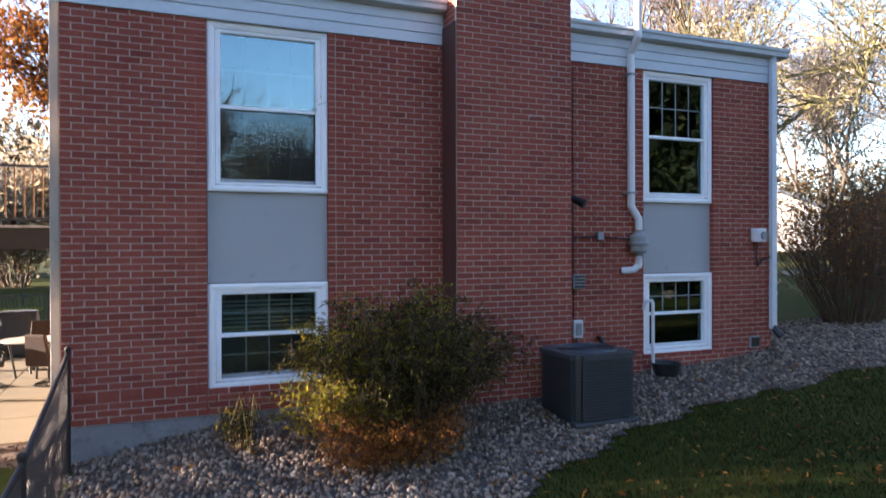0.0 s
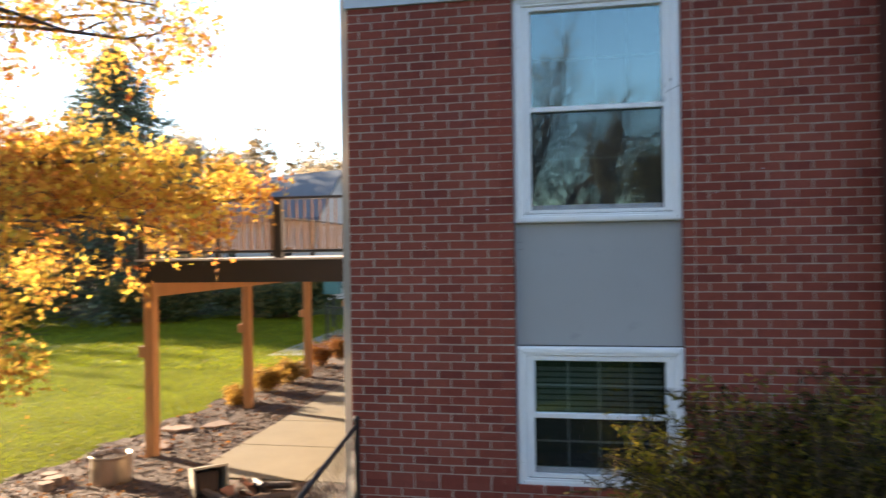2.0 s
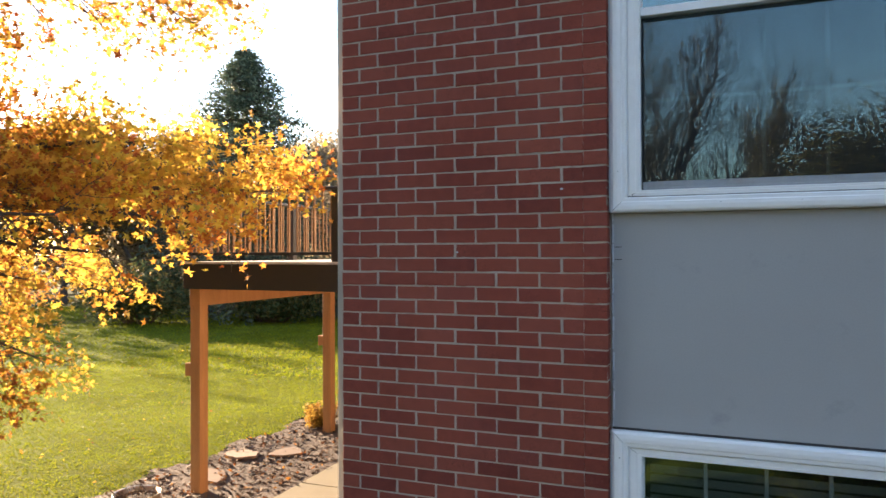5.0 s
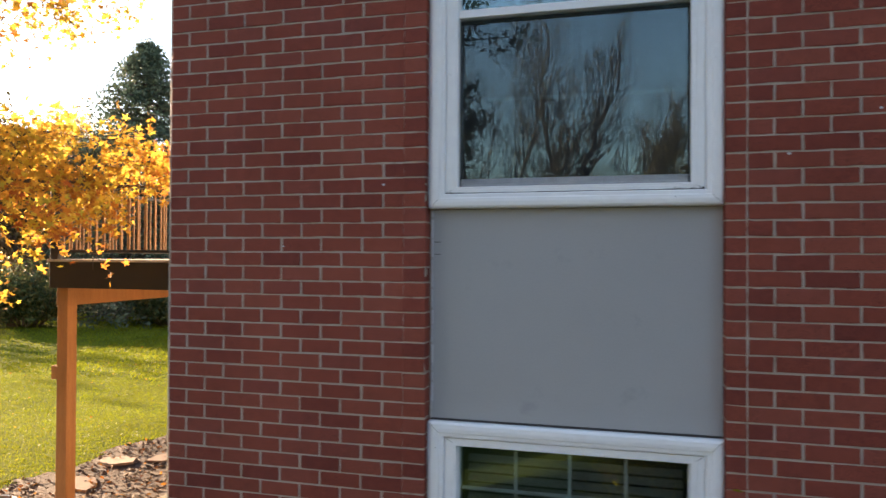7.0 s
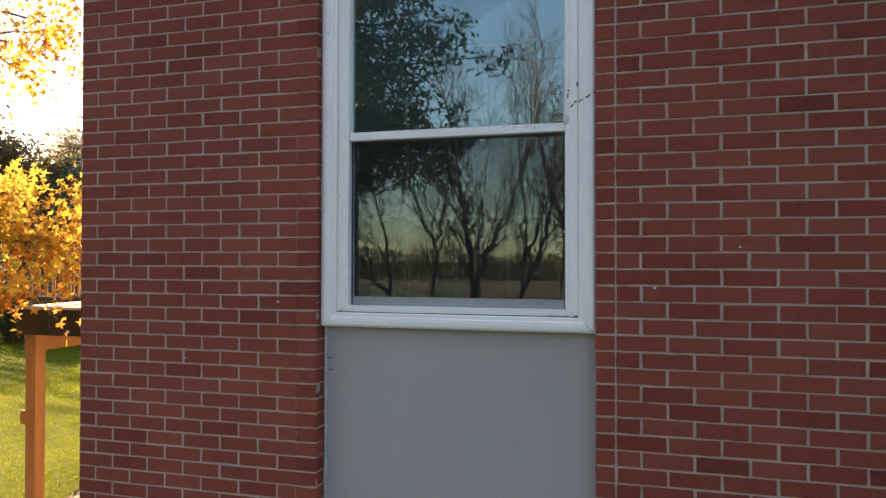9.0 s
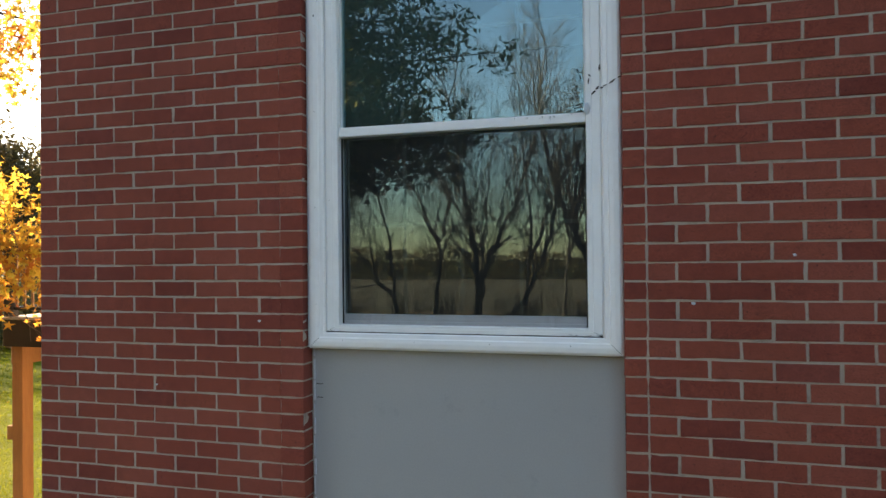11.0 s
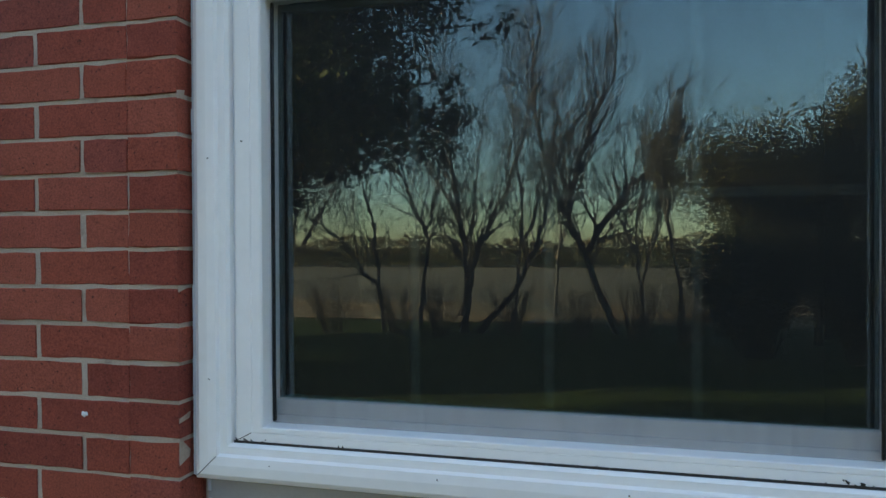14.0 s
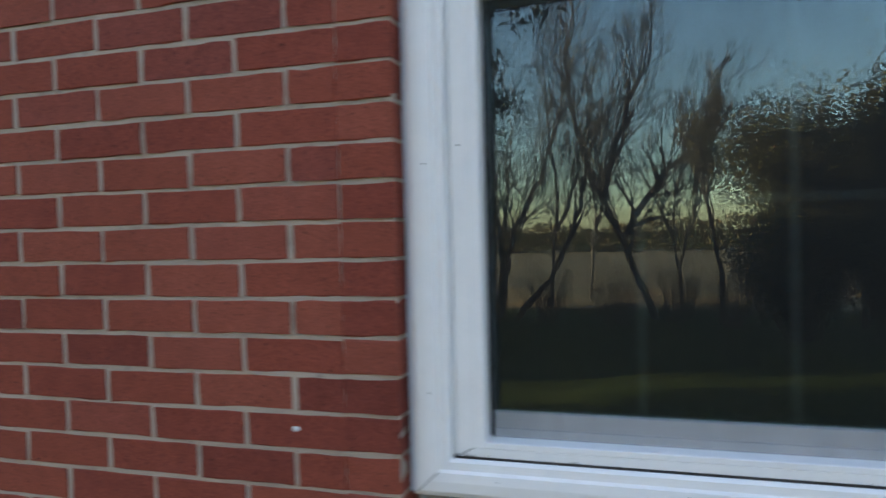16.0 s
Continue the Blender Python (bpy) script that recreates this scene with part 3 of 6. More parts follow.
obj("gravel_patch", mesh_np("gravel_patch", *sheet(np.arange(-6.8, -3.2, 0.3), np.arange(13.5, 21, 0.3), 0.015)), GRAVEL, None)
tagged(bpy.data.objects["gravel_patch"], "grey gravel patch at the end of the walk", "ground", kind="structure")

# dry field and far ground behind the camera
fx = np.linspace(-140, 140, 60)
tagged(obj("field", mesh_np("field", *sheet(fx, np.linspace(-44, -33, 8), 0.05)), FIELD, smooth=True), "dry golden stubble field beyond the garden trees", "field", kind="structure")
tagged(obj("field", mesh_np("field", *sheet(fx, np.linspace(-125, -44.02, 24), 0.05)), FARFIELD, smooth=True), "far field out to the hedgerow, coloured brown for shade", "field", kind="structure")

# ---- house ----
FOOT, EAVE, COURSE = 0.415, 4.43, 0.0670
BAYS = ((1.327, 2.567), (6.765, 7.955))
CH0, CH1, CHY = 3.912, 5.404, -0.385
END = 9.02
SILL, UP_TOP, LOW_TOP, UP_BOT = 0.663, 4.426, 1.739, 2.69

wall_south = tagged(new("wall_south"), "red brick house wall with pale mortar joints", "wall", kind="structure")
bm = bmesh.new()
left = 0.003
for a, b in BAYS:
    add_box(bm, left, a - 0.013, 0.0030, 0.0779, FOOT, EAVE)
    add_box(bm, left, a - 0.004, 0.078, 0.25, FOOT, EAVE)
    add_box(bm, a - 0.004, b + 0.004, 0.0030, 0.25, FOOT, SILL - 0.004)
    left = b + 0.004
add_box(bm, left, END - 0.003, 0.0030, 0.25, FOOT, EAVE)
part("mortar", bm, MORTAR, wall_south, "pale grey-brown mortar")
tagged(obj("foundation", box(0.012, END, 0.012, 0.26, -0.6, FOOT - 0.002), FOUNDATION), "bare grey concrete foundation under the bricks", "foundation", kind="structure")
tagged(obj("wall_west", box(0.0, 0.24, 0.27, 15, -0.7, EAVE + 0.3), MORTAR), "side wall of the brick house", "wall", kind="structure")
tagged(obj("wall_east", box(END - 0.25, END, 0.27, 15, -0.6, EAVE + 0.3), MORTAR), "far side wall of the brick house", "wall", kind="structure")
tagged(obj("wall_north", box(0.25, END - 0.26, 14.8, 15, -0.6, EAVE + 0.3), MORTAR), "rear wall of the brick house", "wall", kind="structure")
tagged(obj("wall_core", box(0.25, END - 0.26, 3.3, 3.4, -0.6, EAVE + 0.3), ROOM), "inner wall of the house", "wall", kind="structure")

# chimney
chimney = empty("chimney", (CH0 + CH1) / 2, CHY, 0, "broad red brick chimney standing against the wall", "chimney")
CH_IN = chimney.matrix_world.inverted()


def local(bm_or_me, m):
    bm_or_me.transform(m)
    return bm_or_me


part("mortar", local(box(CH0 + 0.004, CH1 - 0.004, CHY + 0.0035, -0.001, 0.1, 6.6), CH_IN), MORTAR, chimney, "pale mortar")
part("cap", local(box(CH0 - 0.04, CH1 + 0.04, CHY - 0.04, 0.05, 6.6, 6.7, 0.015), CH_IN), CONCRETE, chimney, "concrete cap")

# added sheet that darkens the brick side, in place of its shadow
part("side_shade", local(box(CH0 - 0.014, CH0 - 0.003, CHY + 0.012, -0.012, 0.2, 4.62, 0.002), CH_IN), BROWN_SHADE, chimney, "dark brown sheet painting the chimney's left side as shadowed")

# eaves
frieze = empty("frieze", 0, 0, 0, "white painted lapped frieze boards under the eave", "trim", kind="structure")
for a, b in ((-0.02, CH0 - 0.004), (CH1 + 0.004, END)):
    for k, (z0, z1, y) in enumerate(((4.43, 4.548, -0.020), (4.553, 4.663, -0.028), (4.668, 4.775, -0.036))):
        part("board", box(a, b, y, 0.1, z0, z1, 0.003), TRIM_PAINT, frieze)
    # dark sheet behind the boards paints the shadow of their laps
    part("lap_shadow", box(a + 0.002, b - 0.002, -0.006, 0.09, 4.545, 4.672), DIRT_SHADE, frieze, "dark strip painting shade into the open laps")
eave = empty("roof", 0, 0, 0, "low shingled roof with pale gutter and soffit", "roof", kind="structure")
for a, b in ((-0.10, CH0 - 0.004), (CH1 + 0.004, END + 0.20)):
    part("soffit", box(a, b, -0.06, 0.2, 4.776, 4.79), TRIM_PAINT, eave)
    bm = bmesh.new()
    prof = [(-0.045, 4.905), (-0.045, 4.792), (-0.10, 4.785), (-0.135, 4.80), (-0.145, 4.85), (-0.165, 4.87), (-0.17, 4.905), (-0.16, 4.905), (-0.13, 4.86)]
    ends = [[bm.verts.new((x, y, z)) for y, z in prof] for x in (a, b)]
    for i in range(len(prof)):
        j = (i + 1) % len(prof)
        bm.faces.new((ends[0][i], ends[0][j], ends[1][j], ends[1][i]))
    bm.faces.new(ends[0])
    bm.faces.new(ends[1][::-1])
    part("gutter", bm, TRIM_PAINT, eave, "pale ogee gutter")
bm = bmesh.new()
slope = [(-0.12, 4.925), (7.5, 6.7), (15.4, 4.925), (15.4, 4.88), (7.5, 6.6), (-0.06, 4.912)]
ends = [[bm.verts.new((x, y, z)) for y, z in slope] for x in (-0.12, END + 0.2)]
for i in range(6):
    bm.faces.new((ends[0][i], ends[0][(i + 1) % 6], ends[1][(i + 1) % 6], ends[1][i]))
bm.faces.new(ends[0])
bm.faces.new(ends[1][::-1])
part("shingles", bm, SHINGLE, eave, "dark weathered shingles")
for x in (0.12, END - 0.12):
    bm = bmesh.new()
    tri = [(0.3, 4.73), (7.5, 6.48), (14.9, 4.73)]
    ends = [[bm.verts.new((x + o, y, z)) for y, z in tri] for o in (-0.08, 0.08)]
    bm.faces.new(ends[0])
    bm.faces.new(ends[1][::-1])
    for i in range(3):
        bm.faces.new((ends[0][i], ends[0][(i + 1) % 3], ends[1][(i + 1) % 3], ends[1][i]))
    part("gable", bm, TRIM_PAINT, eave, "white gable end")

# ---- windows ----


def flecks(points, size, seed):
    r = random.Random(seed)
    bm = bmesh.new()
    for x, y, z in points:
        s = size * r.uniform(0.5, 1.3)
        bmesh.ops.create_icosphere(bm, subdivisions=1, radius=s, matrix=Matrix.Translation((x, y, z)) @ pose(0, 0, 0, r.uniform(0, 90), r.uniform(0, 90), 0) @ Matrix.Diagonal((r.uniform(0.6, 1.8), 0.5, r.uniform(0.5, 1.0), 1)))
    return bm


def window(name, x0, x1, z0, z1, label, screen, blind, cols=4, seed=1, bars=None, front_bars=False, glass=None):
    glass = glass or GLASS_CLEAR
    w = empty(name, x0, 0, z0, label, "window", kind="structure")
    inv = w.matrix_world.inverted()

    def put(pname, bm, mat, text="", parent=None):
        return part(pname, local(bm, inv), mat, parent or w, text)

    put("casing", ring_profile(x0, x1, z0, z1, [(0, 0.12), (0, 0.034), (0.003, 0.029), (0.012, 0.024), (0.03, 0.0225), (0.046, 0.024), (0.050, 0.030), (0.064, 0.030), (0.069, 0.036), (0.069, 0.07)], SILL_SCALE, HEAD_SCALE), VINYL, "white vinyl brickmould casing")
    put("window_frame", ring_profile(x0, x1, z0, z1, [(0.0735, 0.075), (0.0735, 0.046), (0.077, 0.0415), (0.105, 0.041), (0.107, 0.043), (0.109, 0.041), (0.124, 0.041), (0.127, 0.044), (0.127, 0.16)], SILL_SCALE, HEAD_SCALE), VINYL, "white vinyl window frame")
    gx0, gx1, gz0, gz1 = x0 + 0.127, x1 - 0.127, z0 + 0.096, z1 - 0.106
    mid = (z0 + z1) / 2 + 0.008
    put("groove", ring_profile(x0, x1, z0, z1, [(0.066, 0.050), (0.076, 0.050)], SILL_SCALE, HEAD_SCALE), VINYL, "narrow joint behind the casing")
    put("meeting_rail", box(gx0 + 0.001, gx1 - 0.001, 0.052, 0.100, mid - 0.022, mid + 0.016, 0.004), VINYL)
    # upper sash
    up = ring_profile(gx0 + 0.001, gx1 - 0.001, mid + 0.012, gz1 - 0.001, [(0.0, 0.10), (0.0, 0.066), (0.004, 0.066), (0.007, 0.070), (0.007, 0.10)])
    put("upper_sash", up, SASH_GREY)
    put("pane", box(gx0 + 0.004, gx1 - 0.004, 0.078, 0.084, mid + 0.018, gz1 - 0.004), GLASS_VEILED if glass is GLASS else glass, "clear glass pane mirroring sky and trees").visible_shadow = False
    # lower sash
    low = bmesh.new()
    add_box(low, gx0 + 0.001, gx1 - 0.001, 0.092, 0.130, gz0 - 0.01, gz0 + 0.040, 0.002)
    add_box(low, gx0 + 0.001, gx1 - 0.001, 0.084, 0.133, gz0 - 0.01, gz0 + 0.013, 0.002)
    put("lower_sash", low, SASH_GREY)
    put("pane", box(gx0 + 0.002, gx1 - 0.002, 0.104, 0.110, gz0 + 0.038, mid - 0.02), glass, "clear glass pane mirroring sky and trees").visible_shadow = False
    # grilles between the panes
    for z_a, z_b, y in ([(mid + 0.026, gz1, 0.0705)] if front_bars else [(mid + 0.026, gz1, 0.10), (gz0 + 0.042, mid - 0.02, 0.122)]):
        for k in range(1, cols):
            xk = gx0 + 0.02 + (gx1 - gx0 - 0.04) * k / cols
            put("muntin", box(xk - 0.008, xk + 0.008, y, y + 0.006, z_a, z_b, 0.001), bars or MUNTIN)
        zm = (z_a + z_b) / 2
        put("muntin", box(gx0 + 0.012, gx1 - 0.012, y + 0.001, y + 0.005, zm - 0.008, zm + 0.008, 0.001), bars or MUNTIN)
    if screen:
        s = put("insect_screen", box(gx0 + 0.004, gx1 - 0.004, 0.074, 0.0745, gz0 + 0.001, mid - 0.024), SCREEN, "fine dark insect screen")
        s.visible_shadow = False
        for xa, xb in ((gx0 + 0.001, gx0 + 0.007), (gx1 - 0.007, gx1 - 0.001)):
            put("screen_bar", box(xa, xb, 0.0755, 0.082, gz0 + 0.002, mid - 0.024, 0.002), BLACK, "black screen edge")
    if blind:
        n = int((z1 - z0 - 0.3) / 0.045)
        for k in range(n):
            zk = z0 + 0.16 + k * 0.045
            if zk < mid - 0.06:
                continue
            put("blind_slat", local(box(gx0 + 0.02, gx1 - 0.02, -0.02, 0.02, -0.001, 0.001), pose(0, 0.20, zk, 38)), BLIND)
    r = random.Random(seed)
    pts = [(x0 + 0.075 + r.random() ** 1.5 * 0.06, 0.040, z0 + 0.0685 + r.uniform(-0.003, 0.006)) for _ in range(16)]
    pts += [(x1 - 0.075 - r.random() ** 1.5 * 0.12, 0.040, z0 + 0.0685 + r.uniform(-0.003, 0.008)) for _ in range(34)]
    pts += [(r.uniform(x0 + 0.07, x1 - 0.07), 0.041, z0 + 0.0695) for _ in range(14)]
    line = bmesh.new()
    xa = x0 + 0.072
    while xa < x1 - 0.075:
        xb = min(xa + r.uniform(0.05, 0.22), x1 - 0.073)
        add_box(line, xa, xb, 0.0395, 0.05, z0 + 0.0658, z0 + 0.0678 + r.uniform(0.0, 0.0022))
        xa = xb + 0.0005
    put("sill_gap", line, DIRT_SHADE, "thin black dirt line along the sill joint")
    mitre = bmesh.new()
    for cx, cz, sx_, sz_ in ((x0, z0, 1, 1), (x1, z0, -1, 1), (x0, z1, 1, -1), (x1, z1, -1, -1)):
        for lo_, hi_, y_ in ((0.010, 0.0465, 0.0219), (0.080, 0.106, 0.0404)):
            scale_ = SILL_SCALE if sz_ > 0 else HEAD_SCALE
            q = [(cx + sx_ * i_, cz + sz_ * float(np.interp(i_, (0.0, 0.069, 0.127), scale_))) for i_ in (lo_, hi_)]
            add_cyl(mitre, (q[0][0], y_, q[0][1]), (q[1][0], y_, q[1][1]), 0.0007, sides=5)
    put("mitre_line", mitre, DIRT_SHADE, "fine dark mitre joints of the casing")
    bead = bmesh.new()
    zz = z0 + 0.004
    while zz < z1 - 0.03:
        hh = r.uniform(0.03, 0.12)
        add_box(bead, x0 - 0.007, x0 + 0.002, 0.034 + r.uniform(0, 0.003), 0.06, zz, min(zz + hh, z1 - 0.004), 0.0015)
        zz += hh
    put("caulk_bead", bead, CAULK, "pale caulk between brick and casing")
    if name == "window_1":
        # dead leaf scraps and a cocoon caught in an old web by the meeting rail
        web = bmesh.new()
        rail = mid + 0.016
        for dx, dz, length, slant, y_ in ((0.006, 0.113, 0.010, 20, 0.026), (0.030, 0.098, 0.026, 35, 0.020), (0.056, 0.085, 0.018, 25, 0.021), (0.068, 0.078, 0.010, 10, 0.026), (0.084, 0.082, 0.016, 50, 0.038), (0.098, 0.066, 0.018, 40, 0.039), (0.112, 0.130, 0.011, -35, 0.039), (0.115, 0.108, 0.020, 85, 0.039), (0.075, 0.152, 0.024, 88, 0.026), (0.156, 0.160, 0.013, -60, 0.066), (0.148, 0.135, 0.015, -75, 0.066), (0.161, 0.100, 0.009, 40, 0.068), (0.158, 0.062, 0.012, 30, 0.066), (0.176, 0.058, 0.010, -20, 0.066), (0.150, 0.030, 0.042, 18, 0.060), (0.185, 0.006, 0.010, 10, 0.050), (0.150, 0.002, 0.034, 2, 0.050)):
            bmesh.ops.create_icosphere(web, subdivisions=2, radius=1.0, matrix=Matrix.Translation((x1 - dx, y_, rail + dz)) @ pose(0, 0, 0, 0, -slant, 0) @ Matrix.Diagonal((length * 0.55, 0.0022, r.uniform(0.0018, 0.0034), 1)))
        for vtx in web.verts:
            vtx.co += Vector((r.uniform(-0.0012, 0.0012), 0, r.uniform(-0.0012, 0.0012)))
        put("leaf_scrap", web, DIRT_SHADE, "dark dry leaf scraps hanging in an old web")
        cocoon = bmesh.new()
        bmesh.ops.create_icosphere(cocoon, subdivisions=2, radius=1.0, matrix=Matrix.Translation((x1 - 0.122, 0.044, rail + 0.010)) @ Matrix.Diagonal((0.013, 0.008, 0.026, 1)))
        put("cocoon", cocoon, CAULK, "pale dusty cocoon in the corner of the rail")
        pts += [(r.uniform(x1 - 0.4, x1 - 0.15), 0.052, mid + r.uniform(-0.004, 0.014)) for _ in range(10)]
    put("dirt", flecks(pts, 0.0026, seed), DIRT_SHADE, "dark crumbs along the sill joint")
    nails = [(x0 + 0.034, 0.0225, z0 + 0.18 + k * 0.39) for k in range(int((z1 - z0 - 0.2) / 0.39) + 1)]
    nails += [(x0 + 0.15 + k * 0.3, 0.0225, z0 + 0.035) for k in range(4)] + [(x0 + 0.09, 0.0405, z0 + 0.60), (x1 - 0.034, 0.0225, z0 + 0.6)]
    put("nail", flecks(nails, 0.0026, seed + 5), DIRT_SHADE, "small dark nail heads")
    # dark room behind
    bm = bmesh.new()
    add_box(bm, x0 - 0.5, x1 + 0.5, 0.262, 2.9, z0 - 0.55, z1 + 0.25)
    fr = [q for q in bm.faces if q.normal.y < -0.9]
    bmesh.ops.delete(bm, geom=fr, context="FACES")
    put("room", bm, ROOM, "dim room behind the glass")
    return w


main_label = "white vinyl double-hung window with insect screen and dark room behind"
window("window_1", *BAYS[0], UP_BOT, UP_TOP, main_label, True, False, seed=11, bars=MUNTIN_WHITE, glass=GLASS)
window("window_2", *BAYS[0], SILL, LOW_TOP, "white vinyl basement window with lowered blinds behind grilles", True, True, seed=12, bars=MUNTIN_PALE)
window("window_3", *BAYS[1], UP_BOT, UP_TOP, "white vinyl double-hung window with grilles beside the white pipe", False, False, seed=13, bars=MUNTIN_GREY, front_bars=True)
window("window_4", *BAYS[1], SILL, LOW_TOP, "white vinyl basement window near the gravel", False, True, seed=14, bars=MUNTIN_GREY, front_bars=True)

for i, (a, b) in enumerate(BAYS):
    e = empty("infill_panel", a, 0.07, LOW_TOP, "smooth grey painted panel between upper and lower windows", "panel", kind="structure")
    bm = box(0.001, b - a - 0.001, 0.0, 0.03, 0.001, UP_BOT - LOW_TOP - 0.001)
    part("panel", bm, PANEL, e)
    bm = bmesh.new()
    rr = random.Random(4 + i)
    z = 0.002
    while z < UP_BOT - LOW_TOP - 0.03:
        h = rr.uniform(0.02, 0.09)
        w_ = rr.uniform(0.004, 0.011)
        add_box(bm, 0.0, w_, -0.004, 0.001, z, min(z + h, UP_BOT - LOW_TOP - 0.003), 0.0015)
        z += h + rr.uniform(0, 0.015)
    part("caulk", bm, CAULK, e, "ragged pale caulk")
    bm = bmesh.new()
    for zz in (0.80, 0.745):
        add_box(bm, 0.012, 0.042, -0.0015, 0.001, zz, zz + 0.003)
    part("scratch", bm, DIRT_SHADE, e, "short dark scratches")
    bm = bmesh.new()
    add_box(bm, 0.002, b - a - 0.002, -0.012, 0.0, 0.0, 0.008, 0.001)
    part("joint", bm, DIRT_SHADE, e, "dark open joint above the lower casing")

# ---- bricks ----
brng = np.random.default_rng(9)


def brick_arrays(w, h=0.0575, d=0.085, cols=1, rough=0.0009):
    """A brick with worn arrises: face, chamfer and sides, in triangles; cols > 1 gives ragged long edges."""
    xs = np.linspace(-0.5, 0.5, cols + 1)
    ring = [(x, -0.5) for x in xs[:-1]] + [(0.5, -0.5)] + ([(0.5, 0.0)] if cols > 1 else []) + [(x, 0.5) for x in xs[::-1][:-1]] + [(-0.5, 0.5)] + ([(-0.5, 0.0)] if cols > 1 else [])
    ring = np.array(ring)
    n = len(ring)
    c = np.stack([ring[:, 0] * w, np.zeros(n), ring[:, 1] * h], 1)
    j = lambda k: brng.normal(0, rough, (n, 3)) * np.array([1, 0.4, 1]) * k
    inner = c * np.array([(w - 0.0022) / w, 1, (h - 0.0022) / h]) + j(0.9)
    outer = c + np.array([0, 0.0016, 0]) + j(0.9)
    back = c + np.array([0, d, 0])
    f = []
    for a, b in ((0, n), (n, 2 * n)):
        for i in range(n):
            k = (i + 1) % n
            f += [[a + i, b + i, b + k], [a + i, b + k, a + k]]
    f += [[3 * n, i, (i + 1) % n] for i in range(n)]
    return np.concatenate([inner, outer, back, [[0, brng.normal(0, 0.0004), 0]]]), np.array(f)


def course_spans(row, x0, x1, start, from_right=False):
    """Brick spans of one course between two ends; alternate courses start with half a brick."""
    spans, L = [], 0.2032
    if from_right:
        x = x1
        first = L / 2 if (row + start) % 2 else L
        while x > x0 + 0.02:
            lo = max(x - first, x0)
            if x - lo > 0.03:
                spans.append((lo, x))
            x, first = lo, L
    else:
        x = x0
        first = L / 2 if (row + start) % 2 else L
        while x < x1 - 0.02:
            hi = min(x + first, x1)
            if hi - x > 0.03:
                spans.append((x, hi))
            x, first = hi, L
    return spans


def wall_rows():
    n = int(round((EAVE - FOOT) / COURSE)) + 1
    for row in range(n):
        spans = []
        z = FOOT + row * COURSE
        bay = z + COURSE > SILL + 0.02
        if bay:
            spans += course_spans(row, 0.0, 1.219, 1, True)
            spans += [(1.219, 1.322)]
            spans += [(2.563, 2.646)] + course_spans(row, 2.646, CH0, 1)
            spans += course_spans(row, CH1, 6.66, 1, True) + [(6.66, 6.769)]
            spans += [(7.951, 8.06)] + course_spans(row, 8.06, END, 1)
        else:
            spans += course_spans(row, 0.0, CH0, 0) + course_spans(row, CH1, END, 0)
        for a, b in spans:
            # left of the window the courses were laid a little taller
            base, tall = (0.4036, 0.0674) if bay and b < 1.33 else (FOOT, COURSE)
            z = base + row * tall
            h = min(tall, EAVE - z) - 0.0080
            if h > 0.02:
                yield row, a, b, z, h


shared = {}
far_v, far_f, count = [], [], 0
singles = []
for row, a, b, z, h in wall_rows():
    near = 26 <= row <= 53 and (a < 1.3 or 2.5 < a < 3.0)
    w = b - a - 0.0114
    px, py, pz = (a + b) / 2 + brng.normal(0, 0.0008), brng.normal(0, 0.0007), z + 0.0040 + h / 2 + brng.normal(0, 0.0007)
    if a in (1.219, 6.66):
        # end bricks butt against the course with hardly any joint
        w, px = w + 0.0105, px - 0.0050
    elif b in (2.646, 8.06):
        w, px = w + 0.004, px + 0.002
    if near and h > 0.05 and len(singles) < 300:
        singles.append((w, px, py, pz))
        continue
    v, f = brick_arrays(w, h)
    far_v.append(v + np.array([px, py, pz]))
    far_f.append(f + count)
    count += len(v)
obj("bricks", mesh_np("bricks", np.concatenate(far_v), np.concatenate(far_f)), BRICK_JOINED, wall_south, "dark red bricks")["kind"] = "stuff"

cv, cf, count = [], [], 0
for row in range(int((6.6 - 0.1) / COURSE)):
    z = FOOT + (row - 4) * COURSE
    for a, b in course_spans(row, CH0, CH1, 0):
        v, f = brick_arrays(b - a - 0.0102)
        cv.append(v + np.array([(a + b) / 2, CHY + brng.normal(0, 0.001), z + 0.034]))
        cf.append(f + count)
        count += len(v)
    for side in (-1, 1):
        for a, b in course_spans(row, 0.09, -CHY, 1):
            v, f = brick_arrays(b - a - 0.0102)
            q = v.copy()
            q[:, 0], q[:, 1] = side * -v[:, 1], v[:, 0]
            q = q + np.array([CH0 if side < 0 else CH1, -0.5 * (a + b - 0.09), z + 0.034])
            if side > 0:
                f = f[:, ::-1]
            cv.append(q)
            cf.append(f + count)
            count += len(v)
me = mesh_np("bricks", np.concatenate(cv), np.concatenate(cf))
me.transform(CH_IN)
obj("bricks", me, BRICK_JOINED, chimney, "dark red bricks")["kind"] = "stuff"

chip = bmesh.new()
for cx, cz, k in ((1.118, 2.80, 1.0), (2.80, 2.885, 1.1), (0.62, 2.52, 0.7), (3.12, 3.05, 0.8)):
    bmesh.ops.create_icosphere(chip, subdivisions=2, radius=0.006 * k, matrix=Matrix.Translation((cx, 0.0012, cz)) @ Matrix.Diagonal((1.3, 0.3, 0.9, 1)))
crng = random.Random(5)
for vtx in chip.verts:
    vtx.co += Vector((crng.uniform(-0.0015, 0.0015), 0, crng.uniform(-0.0015, 0.0015)))
part("mortar_splash", chip, CAULK, wall_south, "small pale mortar splashes")

